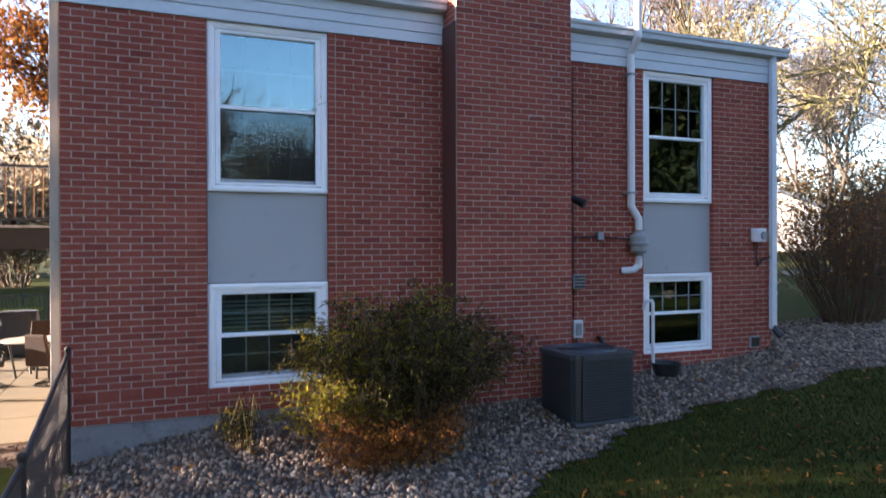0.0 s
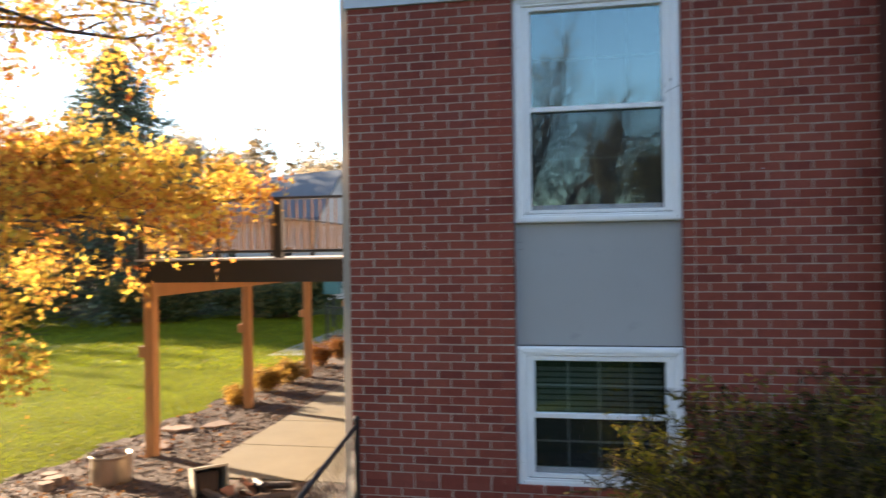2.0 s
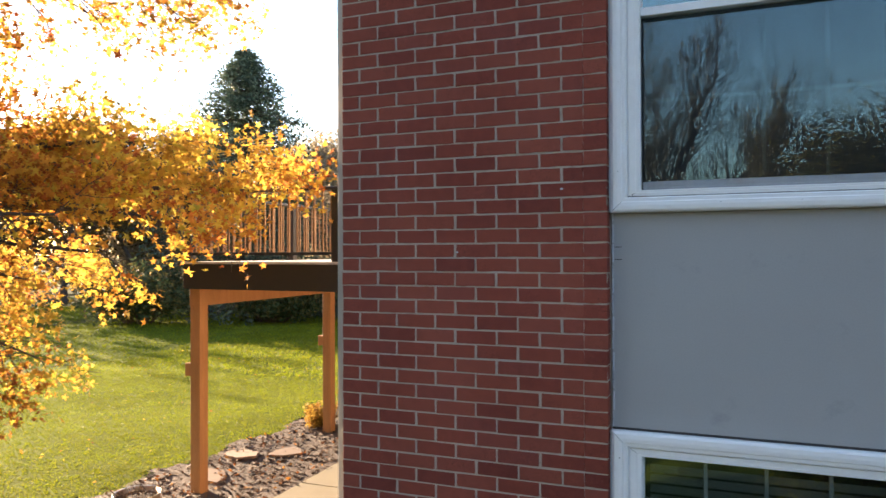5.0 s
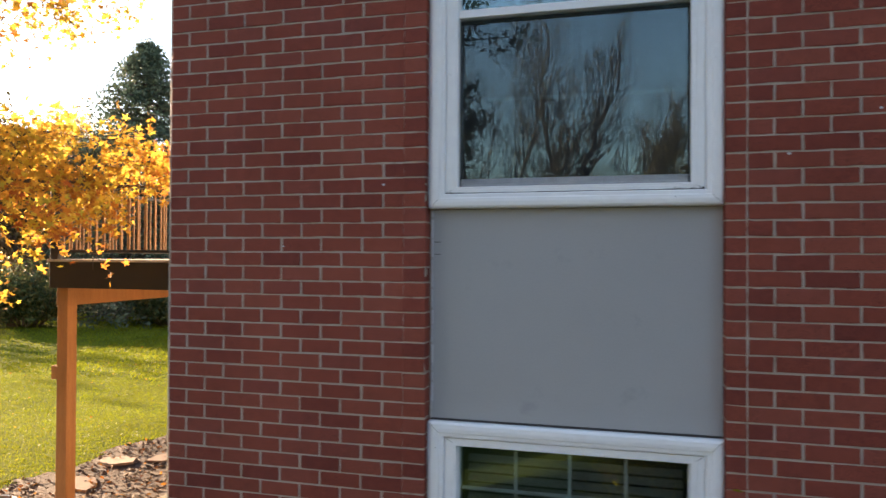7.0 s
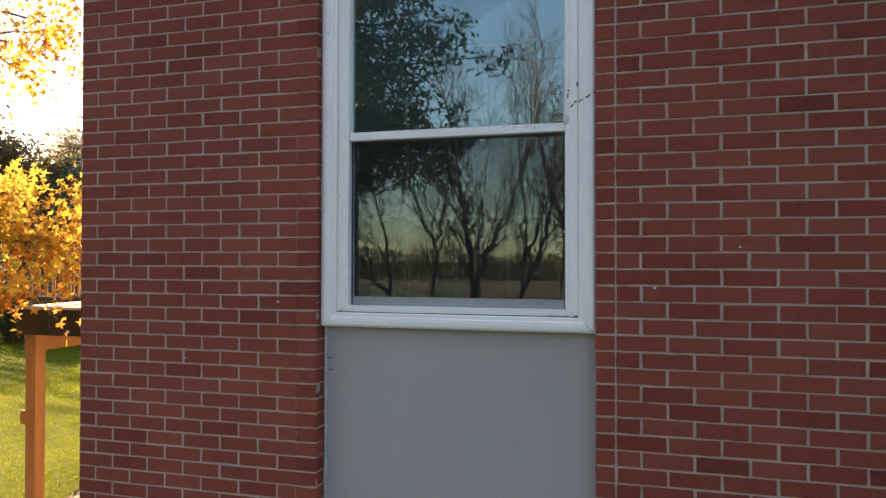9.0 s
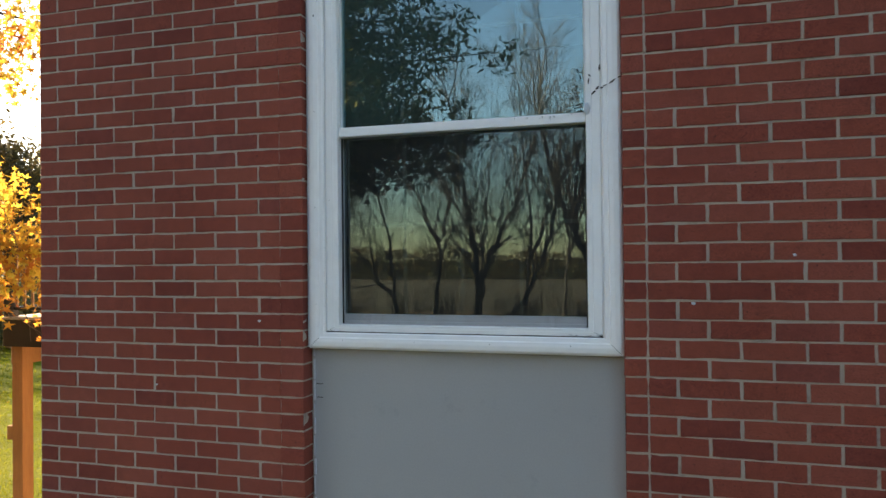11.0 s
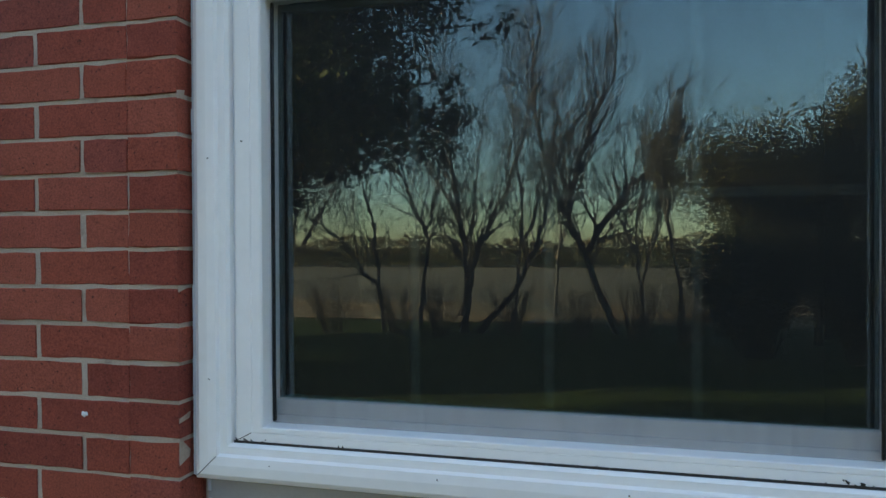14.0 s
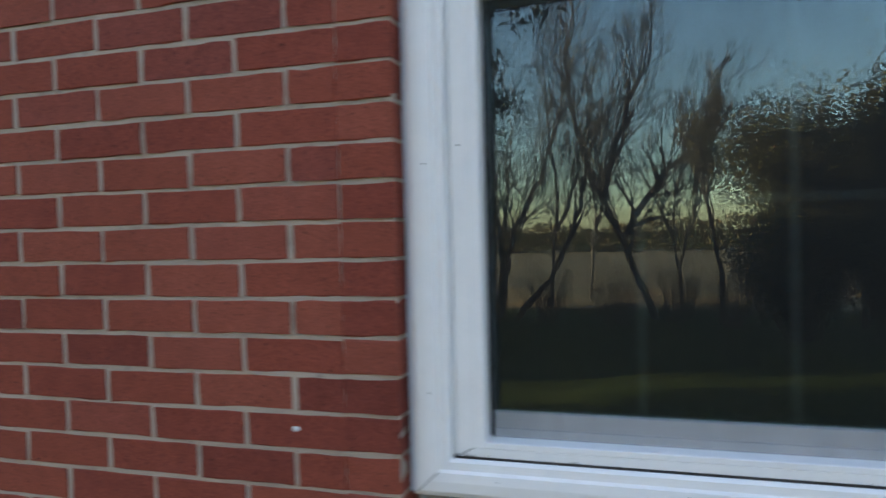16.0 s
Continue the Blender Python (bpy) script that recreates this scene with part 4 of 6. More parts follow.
# ---- fixtures on the wall ----


def thing(name, label, category, x, y, z, group=""):
    e = empty(name, x, y, z, label, category, group)
    inv = e.matrix_world.inverted()

    def put(pname, bm, mat, text="", parent=None, smooth=False):
        ob = part(pname, local(bm, inv), mat, parent or e, text, smooth)
        return ob

    return e, put


def downspout(x, y, top, bottom, label, kick):
    e, put = thing("downspout", label, "downspout", x, y, bottom)
    put("pipe", box(x - 0.045, x + 0.045, y - 0.035, y + 0.035, bottom, top, 0.008), TRIM_PAINT)
    put("elbow", pipe([(x, y - 0.005, top - 0.03), (x, y - 0.03, top + 0.03)], 0.042, 12), TRIM_PAINT)
    for z in (bottom + 0.5, (bottom + top) / 2, top - 0.4):
        put("strap", box(x - 0.052, x + 0.052, y - 0.04, y + 0.04, z, z + 0.025, 0.003), TRIM_PAINT)
    if kick:
        put("outlet", pipe([(x, y, bottom + 0.03), (x + 0.02, y - 0.12, bottom - 0.10)], 0.045, 12), BLACK, "black flexible outlet")
    return e


downspout(8.985, -0.07, 4.77, 0.92, "white downspout at the end of the brick wall", True)
e, put = thing("downspout", "tan-grey downspout round the house corner", "downspout", -0.055, 0.16, 0.0)
put("pipe", box(-0.097, -0.012, 0.12, 0.20, -0.05, 4.72, 0.01), SPOUT)
put("elbow", pipe([(-0.055, 0.16, 4.70), (-0.055, 0.02, 4.77), (-0.055, -0.09, 4.80)], 0.040, 12), SPOUT)

# radon pipe with its fan, rising past the eave
e, put = thing("radon_pipe", "white plastic vent pipe with grey fan rising past the roof edge", "pipe", 6.52, -0.1, 1.8)
put("upper_pipe", pipe([(6.49, -0.10, 2.72), (6.49, -0.10, 4.58), (6.49, -0.24, 4.76), (6.49, -0.24, 6.3)], 0.048, 16), PVC, smooth=False)
put("offset_pipe", pipe([(6.49, -0.10, 2.74), (6.49, -0.10, 2.62), (6.60, -0.11, 2.46), (6.60, -0.11, 2.32)], 0.048, 16), PVC)
bm = bmesh.new()
add_lathe(bm, 6.60, -0.11, [(0.05, 1.98), (0.055, 2.01), (0.10, 2.03), (0.115, 2.05), (0.115, 2.12), (0.135, 2.125), (0.135, 2.155), (0.115, 2.16), (0.115, 2.23), (0.10, 2.25), (0.055, 2.28), (0.05, 2.31)])
put("fan_housing", bm, GALV, "grey bulged fan housing")
put("lower_pipe", pipe([(6.60, -0.11, 2.0), (6.60, -0.11, 1.86), (6.52, -0.10, 1.80), (6.40, -0.02, 1.79)], 0.045, 14), PVC)
for z in (2.78, 4.30):
    put("strap", box(6.43, 6.55, -0.155, 0.0, z, z + 0.025), GALV)

e, put = thing("conduit", "dark electrical conduit with a small switch box along the bricks", "conduit", 6.05, -0.04, 2.24)
put("run", pipe([(5.66, -0.03, 2.22), (6.0, -0.03, 2.235), (6.5, -0.06, 2.20)], 0.011, 8), BLACK)
put("switch_box", box(6.0, 6.09, -0.075, -0.004, 2.19, 2.29, 0.006), GALV, "grey switch box")
put("drop", pipe([(5.66, -0.02, 4.35), (5.67, -0.02, 1.2)], 0.007, 6), BLACK, "thin black cable")

e, put = thing("flood_light", "black twin-head motion flood light", "lamp", 5.55, -0.06, 2.68)
put("base", add_cyl(bmesh.new(), (5.55, -0.005, 2.68), (5.55, -0.06, 2.68), 0.065, sides=16), BLACK)
for dx, tz in ((-0.10, -0.03), (0.14, 0.01)):
    put("head", add_cyl(bmesh.new(), (5.55 + dx * 0.35, -0.08, 2.70 + tz), (5.55 + dx * 1.15, -0.21, 2.62 + tz), 0.035, 0.06, 16), BLACK)
    put("knuckle", add_cyl(bmesh.new(), (5.55, -0.05, 2.69), (5.55 + dx * 0.4, -0.09, 2.72 + tz), 0.02, sides=10), BLACK)
put("sensor", box(5.515, 5.585, -0.16, -0.05, 2.52, 2.63, 0.012), BLACK)

e, put = thing("disconnect_box", "grey louvred electrical disconnect box on the bricks", "utility box", 5.70, -0.05, 1.66)
put("body", box(5.62, 5.80, -0.09, -0.004, 1.58, 1.76, 0.008), GALV)
for k in range(4):
    put("louvre", box(5.635, 5.785, -0.10, -0.088, 1.60 + k * 0.04, 1.622 + k * 0.04, 0.003), BLACK)
e, put = thing("outlet_box", "pale grey weatherproof outlet box", "utility box", 5.70, -0.05, 1.05)
put("body", box(5.63, 5.77, -0.085, -0.004, 0.97, 1.19, 0.01), PVC)
put("cover", box(5.655, 5.745, -0.098, -0.083, 1.0, 1.15, 0.006), GALV)
put("whip", pipe([(5.68, -0.05, 1.0), (5.66, -0.15, 0.8), (5.6, -0.35, 0.7)], 0.014, 8), BLACK, "black flexible whip")

e, put = thing("meter_box", "pale round-cornered meter housing with hanging cable", "utility box", 8.70, -0.08, 2.25)
put("body", box(8.62, 8.80, -0.14, -0.004, 2.16, 2.35, 0.02), PVC)
put("dial", add_cyl(bmesh.new(), (8.73, -0.135, 2.25), (8.73, -0.17, 2.25), 0.055, sides=20), GALV, "grey glass dial")
put("cable", pipe([(8.70, -0.06, 2.16), (8.69, -0.05, 1.95), (8.72, -0.05, 1.82), (8.8, -0.05, 1.9), (8.92, -0.08, 1.95)], 0.012, 8), BLACK, "loose black cable")
e, put = thing("dryer_vent", "small dark wall vent near the ground", "vent", 8.68, -0.04, 0.74)
put("frame", box(8.60, 8.78, -0.03, -0.003, 0.66, 0.83, 0.006), GALV)
put("flap", box(8.62, 8.76, -0.045, -0.028, 0.68, 0.81, 0.004), BLACK)

e, put = thing("standpipe", "white bent pipe standing before the basement window", "pipe", 6.8, -0.15, 0.45)
put("pipe", pipe([(6.80, -0.14, 0.42), (6.80, -0.14, 1.36), (6.78, -0.14, 1.40), (6.72, -0.12, 1.40), (6.70, -0.1, 1.36), (6.70, -0.08, 1.28)], 0.022, 10), PVC)
e, put = thing("splash_tray", "black plastic tub on the gravel", "tub", 6.92, -0.25, 0.44)
bm = bmesh.new()
add_lathe(bm, 6.92, -0.25, [(0.0, 0.45), (0.15, 0.45), (0.19, 0.60), (0.20, 0.61), (0.18, 0.60), (0.14, 0.47), (0.0, 0.47)], 20)
put("tub", bm, BLACK)

# air conditioner
ax, ay = 5.20, -0.98
az = gz(ax, ay) - 0.09
e, put = thing("air_conditioner", "dark grey outdoor air conditioner with louvred sides", "air conditioner", ax, ay, az)
put("pad", box(ax - 0.48, ax + 0.48, ay - 0.48, ay + 0.48, az - 0.12, az + 0.06, 0.01), CONCRETE, "concrete pad")
put("base", box(ax - 0.40, ax + 0.40, ay - 0.40, ay + 0.40, az + 0.06, az + 0.12, 0.02), AC_PAINT)
bm = box(ax - 0.375, ax + 0.375, ay - 0.375, ay + 0.375, az + 0.1, az + 0.76)
vert = [q for q in bm.edges if abs(q.verts[0].co.z - q.verts[1].co.z) > 0.3]
bmesh.ops.bevel(bm, geom=vert, offset=0.09, segments=3, affect="EDGES")
put("coil", bm, BLACK, "dark coil behind the louvres")
for k in range(20):
    z = az + 0.135 + k * 0.031
    bm = box(ax - 0.395, ax + 0.395, ay - 0.395, ay + 0.395, z, z + 0.017)
    vert = [q for q in bm.edges if abs(q.verts[0].co.z - q.verts[1].co.z) > 0.01]
    bmesh.ops.bevel(bm, geom=vert, offset=0.1, segments=3, affect="EDGES")
    put("louvre", bm, AC_PAINT)
bm = box(ax - 0.41, ax + 0.41, ay - 0.41, ay + 0.41, az + 0.755, az + 0.815)
vert = [q for q in bm.edges if abs(q.verts[0].co.z - q.verts[1].co.z) > 0.03]
bmesh.ops.bevel(bm, geom=vert, offset=0.1, segments=3, affect="EDGES")
put("top", bm, AC_PAINT)
bm = bmesh.new()
add_lathe(bm, ax, ay, [(0.29, az + 0.815), (0.31, az + 0.835), (0.33, az + 0.816)], 32)
put("fan_ring", bm, AC_PAINT)
for k in range(6):
    r = 0.05 + k * 0.045
    bm = bmesh.new()
    add_lathe(bm, ax, ay, [(r, az + 0.822), (r + 0.006, az + 0.828), (r + 0.012, az + 0.822)], 28)
    put("grille_ring", bm, BLACK)
for x in (ax - 0.41 + 0.1, ax + 0.3):
    put("corner_post", box(x, x + 0.012, ay - 0.40, ay - 0.392, az + 0.12, az + 0.76), AC_PAINT)
e, put = thing("refrigerant_line", "black insulated refrigerant lines from wall to air conditioner", "pipe", 5.9, -0.2, 0.7)
put("line", pipe([(6.05, -0.01, 0.95), (6.02, -0.12, 0.93), (5.95, -0.3, 0.72), (5.83, -0.45, 0.68)], 0.028, 10), BLACK)
put("line", pipe([(6.12, -0.01, 0.9), (6.08, -0.14, 0.86), (5.98, -0.32, 0.66), (5.83, -0.5, 0.63)], 0.014, 8), BLACK)

# ---- chain-link fence ----
e, put = thing("chain_link_fence", "old dark chain-link fence running out from the house corner", "fence", 0.07, -0.1, 0.0)
fence_posts = [(0.07, -0.10), (0.06, -2.55), (0.05, -5.0)]
for i, (x, y) in enumerate(fence_posts):
    g = gz(x + 0.05, y)
    put("post", add_cyl(bmesh.new(), (x, y, g - 0.2), (x, y, g + 1.13), 0.024, sides=12), RUSTY)
    bm = bmesh.new()
    bmesh.ops.create_uvsphere(bm, u_segments=12, v_segments=8, radius=0.03, matrix=Matrix.Translation((x, y, g + 1.14)))
    put("cap", bm, RUSTY)
top = [(x, y, gz(x + 0.05, y) + 1.09) for x, y in fence_posts]
put("top_rail", pipe(top, 0.019, 10), RUSTY)
segs = []
for (xa, ya, za), (xb, yb, zb) in zip(top, top[1:]):
    n = 44
    for k in range(-20, n):
        for s in (0, 1):
            # wires at 45 degrees from the rail down to the ground
            a, b = k / n, (k + 20) / n
            lo, hi = max(a, 0), min(b, 1)
            if hi <= lo:
                continue
            pts = []
            for t in (lo, hi):
                d = (t - a) / (b - a)
                d = d if s else 1 - d
                pts.append((xa + (xb - xa) * t, ya + (yb - ya) * t, za + (zb - za) * t - 1.05 * d))
            (p0, p1) = pts
            segs.append((*p0, 0.0028, *p1, 0.0028))
v, f = tube_arrays(segs, 4)
me = mesh_np("mesh", v, f)
me.transform(e.matrix_world.inverted())
obj("wire_mesh", me, RUSTY, e, "dark woven wire")

# ---- trees and shrubs ----


def grow(r, segs, tips, p, d, length, rad, depth, spread=0.7, kids=4, up=0.12, wob=0.16, shrink=0.62, steps=4, minimum=0.004):
    """A branch of a few bent pieces that bears smaller ones."""
    p, d = np.asarray(p, float), np.asarray(d, float)
    d = d / np.linalg.norm(d)
    step = length / steps
    taper = 0.55 if depth > 0 else 0.3
    for k in range(steps):
        d = d + r.normal(0, wob, 3) + np.array([0, 0, up])
        d = d / np.linalg.norm(d)
        q = p + d * step
        r0, r1 = rad * (1 - (1 - taper) * k / steps), rad * (1 - (1 - taper) * (k + 1) / steps)
        segs.append((*p, max(r0, minimum), *q, max(r1, minimum)))
        if depth == 0:
            tips.append(q)
        elif k >= (1 if steps > 2 else 0):
            m = kids if k == steps - 1 else max(1, kids // 2)
            for _ in range(m):
                n = r.normal(0, 1, 3)
                n = n - d * n.dot(d)
                n = n / (np.linalg.norm(n) + 1e-6)
                a = spread * r.uniform(0.6, 1.25)
                grow(r, segs, tips, q, d * math.cos(a) + n * math.sin(a), length * shrink * r.uniform(0.75, 1.15), r1 * 0.62, depth - 1, spread, kids, up, wob, shrink, steps, minimum)
        p = q


STAR = []
for k in range(10):
    a = math.pi * 2 * k / 10 + math.pi / 2
    q = (1.0 if k % 2 == 0 else 0.34) * (0.72 if k in (4, 6) else 1.0)
    STAR.append((q * math.cos(a), q * math.sin(a), 0.12 * (1 if k % 2 == 0 else -0.3)))
star_v = np.array([(0, 0, 0)] + STAR)
star_f = np.array([[0, 1 + k, 1 + (k + 1) % 10] for k in range(10)])
oval_v = np.array([(0, -1, 0), (0.42, -0.1, 0.10), (0, 1, 0), (-0.42, -0.1, 0.10)])
oval_f = np.array([[0, 1, 2], [0, 2, 3]])
needle_v = oval_v * np.array([0.3, 1.0, 1.0])


def leaves(r, tips, per, reach, low, high, shape="oval", drop=0.0):
    tips = np.asarray(tips)
    p = np.repeat(tips, per, 0) + r.normal(0, reach, (len(tips) * per, 3)) - np.array([0, 0, drop])
    base, faces = (star_v, star_f) if shape == "star" else (needle_v, oval_f) if shape == "needle" else (oval_v, oval_f)
    return scatter(base, faces, random_turns(r, len(p), r.uniform(low, high, len(p))), p)


def tree(name, label, category, x, y, height, rad, seed, leaf=None, trunk_mat=None, depth=3, kids=4, spread=0.7, lean=(0, 0), trunk=0.3, per=4, reach=0.25, size=(0.05, 0.1), shape="oval", sides=5, up=0.1, minimum=0.006, group="", z=None, stems=1, thin=1.0):
    r = np.random.default_rng(seed)
    segs, tips = [], []
    z = gz(x, y) - 0.05 if z is None else z
    for s in range(stems):
        a = 6.28 * s / max(stems, 1) + r.uniform(0, 2)
        tilt = 0.28 if stems > 1 else 0.0
        d = np.array([lean[0] + tilt * math.cos(a), lean[1] + tilt * math.sin(a), 1.0])
        base = np.array([x + (0.15 * math.cos(a) if stems > 1 else 0), y + (0.15 * math.sin(a) if stems > 1 else 0), z])
        top = base + d * height * trunk
        segs.append((*base, rad * 1.25, *(base + d * height * 0.05), rad))
        segs.append((*(base + d * height * 0.05), rad, *top, rad * 0.85))
        grow(r, segs, tips, top, d, height * 0.36, rad * 0.8, depth, spread, kids, up, 0.14, 0.62, 4, minimum)
    e = empty(name, x, y, z, label, category, group)
    inv = e.matrix_world.inverted()
    me = mesh_np("trunk", *tube_arrays(segs, sides))
    me.transform(inv)
    obj("trunk", me, trunk_mat or BARK_GREY, e, "", True)
    if leaf:
        if thin < 1:
            tips = [t for t in tips if r.random() < thin]
        me = mesh_np("crown", *leaves(r, tips, per, reach, *size, shape))
        me.transform(inv)
        obj("crown", me, leaf, e)
    return e


# maple over the side yard: limbs reach towards the house
def maple():
    r = np.random.default_rng(21)
    x, y = -9.6, -1.6
    z = gz(x, y) - 0.05
    segs, tips = [], []
    segs.append((x, y, z, 0.28, x, y, z + 0.3, 0.22))
    segs.append((x, y, z + 0.3, 0.22, x + 0.1, y + 0.1, z + 2.2, 0.18))
    segs.append((x + 0.1, y + 0.1, z + 2.2, 0.18, x + 0.2, y + 0.3, z + 4.4, 0.13))
    segs.append((x + 0.2, y + 0.3, z + 4.4, 0.13, x + 0.3, y + 0.3, z + 7.0, 0.05))
    ends = [(-2.35, 2.7, 3.15, 3.0), (-2.7, 1.9, 2.75, 2.8), (-3.0, 0.9, 2.75, 2.8), (-3.0, 3.3, 3.45, 3.0), (-3.5, 0.1, 3.0, 3.0), (-3.7, 2.2, 3.1, 3.2), (-3.9, 1.2, 3.3, 3.2), (-4.2, 3.0, 3.5, 3.2), (-4.4, -0.3, 3.2, 3.2), (-4.7, 2.0, 3.7, 3.4), (-5.2, 3.2, 3.3, 3.2), (-5.4, 1.5, 2.8, 3.0), (-5.6, 0.2, 3.4, 3.2), (-3.3, 1.5, 2.55, 2.8), (-2.9, 2.4, 3.6, 3.2), 
            (-4.2, 0.6, 1.9, 2.6), (-4.7, 1.6, 1.6, 2.6), (-5.0, 0.1, 1.7, 2.5), (-5.3, 0.9, 2.1, 2.6), (-4.0, -0.3, 1.5, 2.5), (-4.5, -0.7, 1.3, 2.4), (-6.5, 2.4, 1.5, 2.8), (-7.2, 3.4, 1.9, 2.9), (-6.0, 3.0, 1.3, 2.8), (-7.8, 2.2, 1.3, 2.6), (-8.2, 4.2, 2.2, 3.0), (-6.8, 4.4, 2.3, 3.0), (-5.6, 2.6, 2.2, 2.9), (-7.0, 1.9, 1.0, 2.5),
            (-3.2, 2.6, 5.2, 4.4), (-3.8, 1.5, 5.4, 4.2), (-3.8, 3.6, 5.8, 4.6), (-4.6, 2.4, 5.9, 4.6), (-6.6, 1.4, 7.2, 5.4), (-4.9, 1.4, 5.2, 4.2),
            (-3.0, 1.6, 4.85, 5.4, 0.86), (-2.7, 1.5, 5.2, 5.5, 0.86), (-5.4, 1.4, 3.85, 3.4, 0.72), (-6.6, 1.5, 4.0, 3.4, 0.65)]
    for ex, ey, ez, hz, *leafy in ends:
        a = np.array([x + 0.15, y + 0.2, z + hz])
        b = np.array([ex, ey, ez])
        low_limb = ez < 2.2
        mid = (a + b) / 2 + np.array([0, 0, 0.5]) + r.normal(0, 0.15, 3)
        n, prev = 14, a
        for k in range(1, n + 1):
            t = k / n
            q = (1 - t) ** 2 * a + 2 * t * (1 - t) * mid + t * t * b + r.normal(0, 0.05, 3)
            r0, r1 = 0.085 * (1 - 0.88 * (k - 1) / n), 0.085 * (1 - 0.88 * k / n)
            segs.append((*prev, r0, *q, r1))
            if t > (leafy[0] if leafy else 0.42):
                d = (q - prev) / np.linalg.norm(q - prev)
                for _ in range(2):
                    side = r.normal(0, 1, 3) * np.array([1, 1, 0.5])
                    side -= d * side.dot(d)
                    side /= np.linalg.norm(side)
                    fall = -0.45 if low_limb else -0.08
                    grow(r, segs, tips, q, d * 0.7 + side * 0.8 + np.array([0, 0, fall]), 0.60 * (1.15 - 0.35 * t), r1 * 0.5, 1, 0.6, 3, -0.05 if low_limb else -0.03, 0.14, 0.66, 4, 0.0028)
            prev = q
    e = empty("maple_tree", x, y, z, "maple tree with orange and yellow autumn leaves hanging over the lawn", "tree")
    inv = e.matrix_world.inverted()
    me = mesh_np("trunk", *tube_arrays(segs, 5))
    me.transform(inv)
    obj("trunk", me, BARK, e, "", True)
    tips = np.array(tips)
    keep = r.random(len(tips)) < np.where(tips[:, 2] < 2.0, 0.34, np.where(tips[:, 2] > 4.3, 0.5, 0.8))
    # open crown low down, where the sun slips through to the stone bed
    fx, fy = tips[:, 0] + 4.26 * (tips[:, 2] - 0.2), tips[:, 1] - 1.47 * (tips[:, 2] - 0.2)
    lit = (fx > 0.0) & (fx < 8.5) & (fy > -3.7) & (fy < -0.6) & (r.random(len(tips)) < 0.9)
    tips = tips[keep & ~lit]
    lv, lf = leaves(r, tips, 9, 0.11, 0.033, 0.064, "star", 0.03)
    me = mesh_np("crown", lv, lf)
    me.transform(inv)
    obj("crown", me, MAPLE, e, "translucent orange, gold and red leaves")


maple()


def shrub(name, label, x, y, rx, ry, height, stems, seed, leaf, per, size, lean=0.0, thin=1.0, reach=0.05, group="", rad=0.008, straight=0.1):
    r = np.random.default_rng(seed)
    segs, tips = [], []
    z = gz(x, y)
    for _ in range(stems):
        a, q = r.uniform(0, 6.28), math.sqrt(r.random())
        base = np.array([x + 0.25 * rx * q * math.cos(a), y + 0.25 * ry * q * math.sin(a), z])
        d = np.array([rx * q * math.cos(a) * 0.8 + lean, ry * q * math.sin(a) * 0.8, height])
        length = np.linalg.norm(d) * r.uniform(0.65, 1.05)
        grow(r, segs, tips, base, d, length * 0.72, rad, 1, 0.45, 3, 0.02, straight, 0.55, 5, 0.002)
    e = empty(name, x, y, z, label, "shrub", group)
    inv = e.matrix_world.inverted()
    me = mesh_np("branchwork", *tube_arrays(segs, 4))
    me.transform(inv)
    obj("branchwork", me, TWIG, e, "thin brown stems")
    if leaf:
        tips = [t for t in tips if r.random() < thin]
        me = mesh_np("foliage", *leaves(r, tips, per, reach, *size))
        me.transform(inv)
        obj("foliage", me, leaf, e)
    return e


lance_v = np.array([(0, -1, 0.0), (0.2, -0.25, 0.06), (0.12, 0.5, 0.0), (0, 1, -0.16), (-0.12, 0.5, 0.0), (-0.2, -0.25, 0.06)])
lance_f = np.array([[0, 1, 5], [1, 2, 5], [2, 4, 5], [2, 3, 4]])


def hanging_leaves(r, places, ways, low, high, droop):
    """Narrow leaves that leave their twig forwards and hang over."""
    n = len(places)
    d = ways + r.normal(0, 0.55, (n, 3)) - np.array([0, 0, droop])
    d /= np.linalg.norm(d, axis=1)[:, None]
    w = np.cross(d, r.normal(0, 1, (n, 3)))
    w /= np.linalg.norm(w, axis=1)[:, None]
    u = np.cross(w, d)
    m = np.stack([w, d, u], 2) * r.uniform(low, high, n)[:, None, None]
    return scatter(lance_v, lance_f, m, places + d * 0.5 * high)


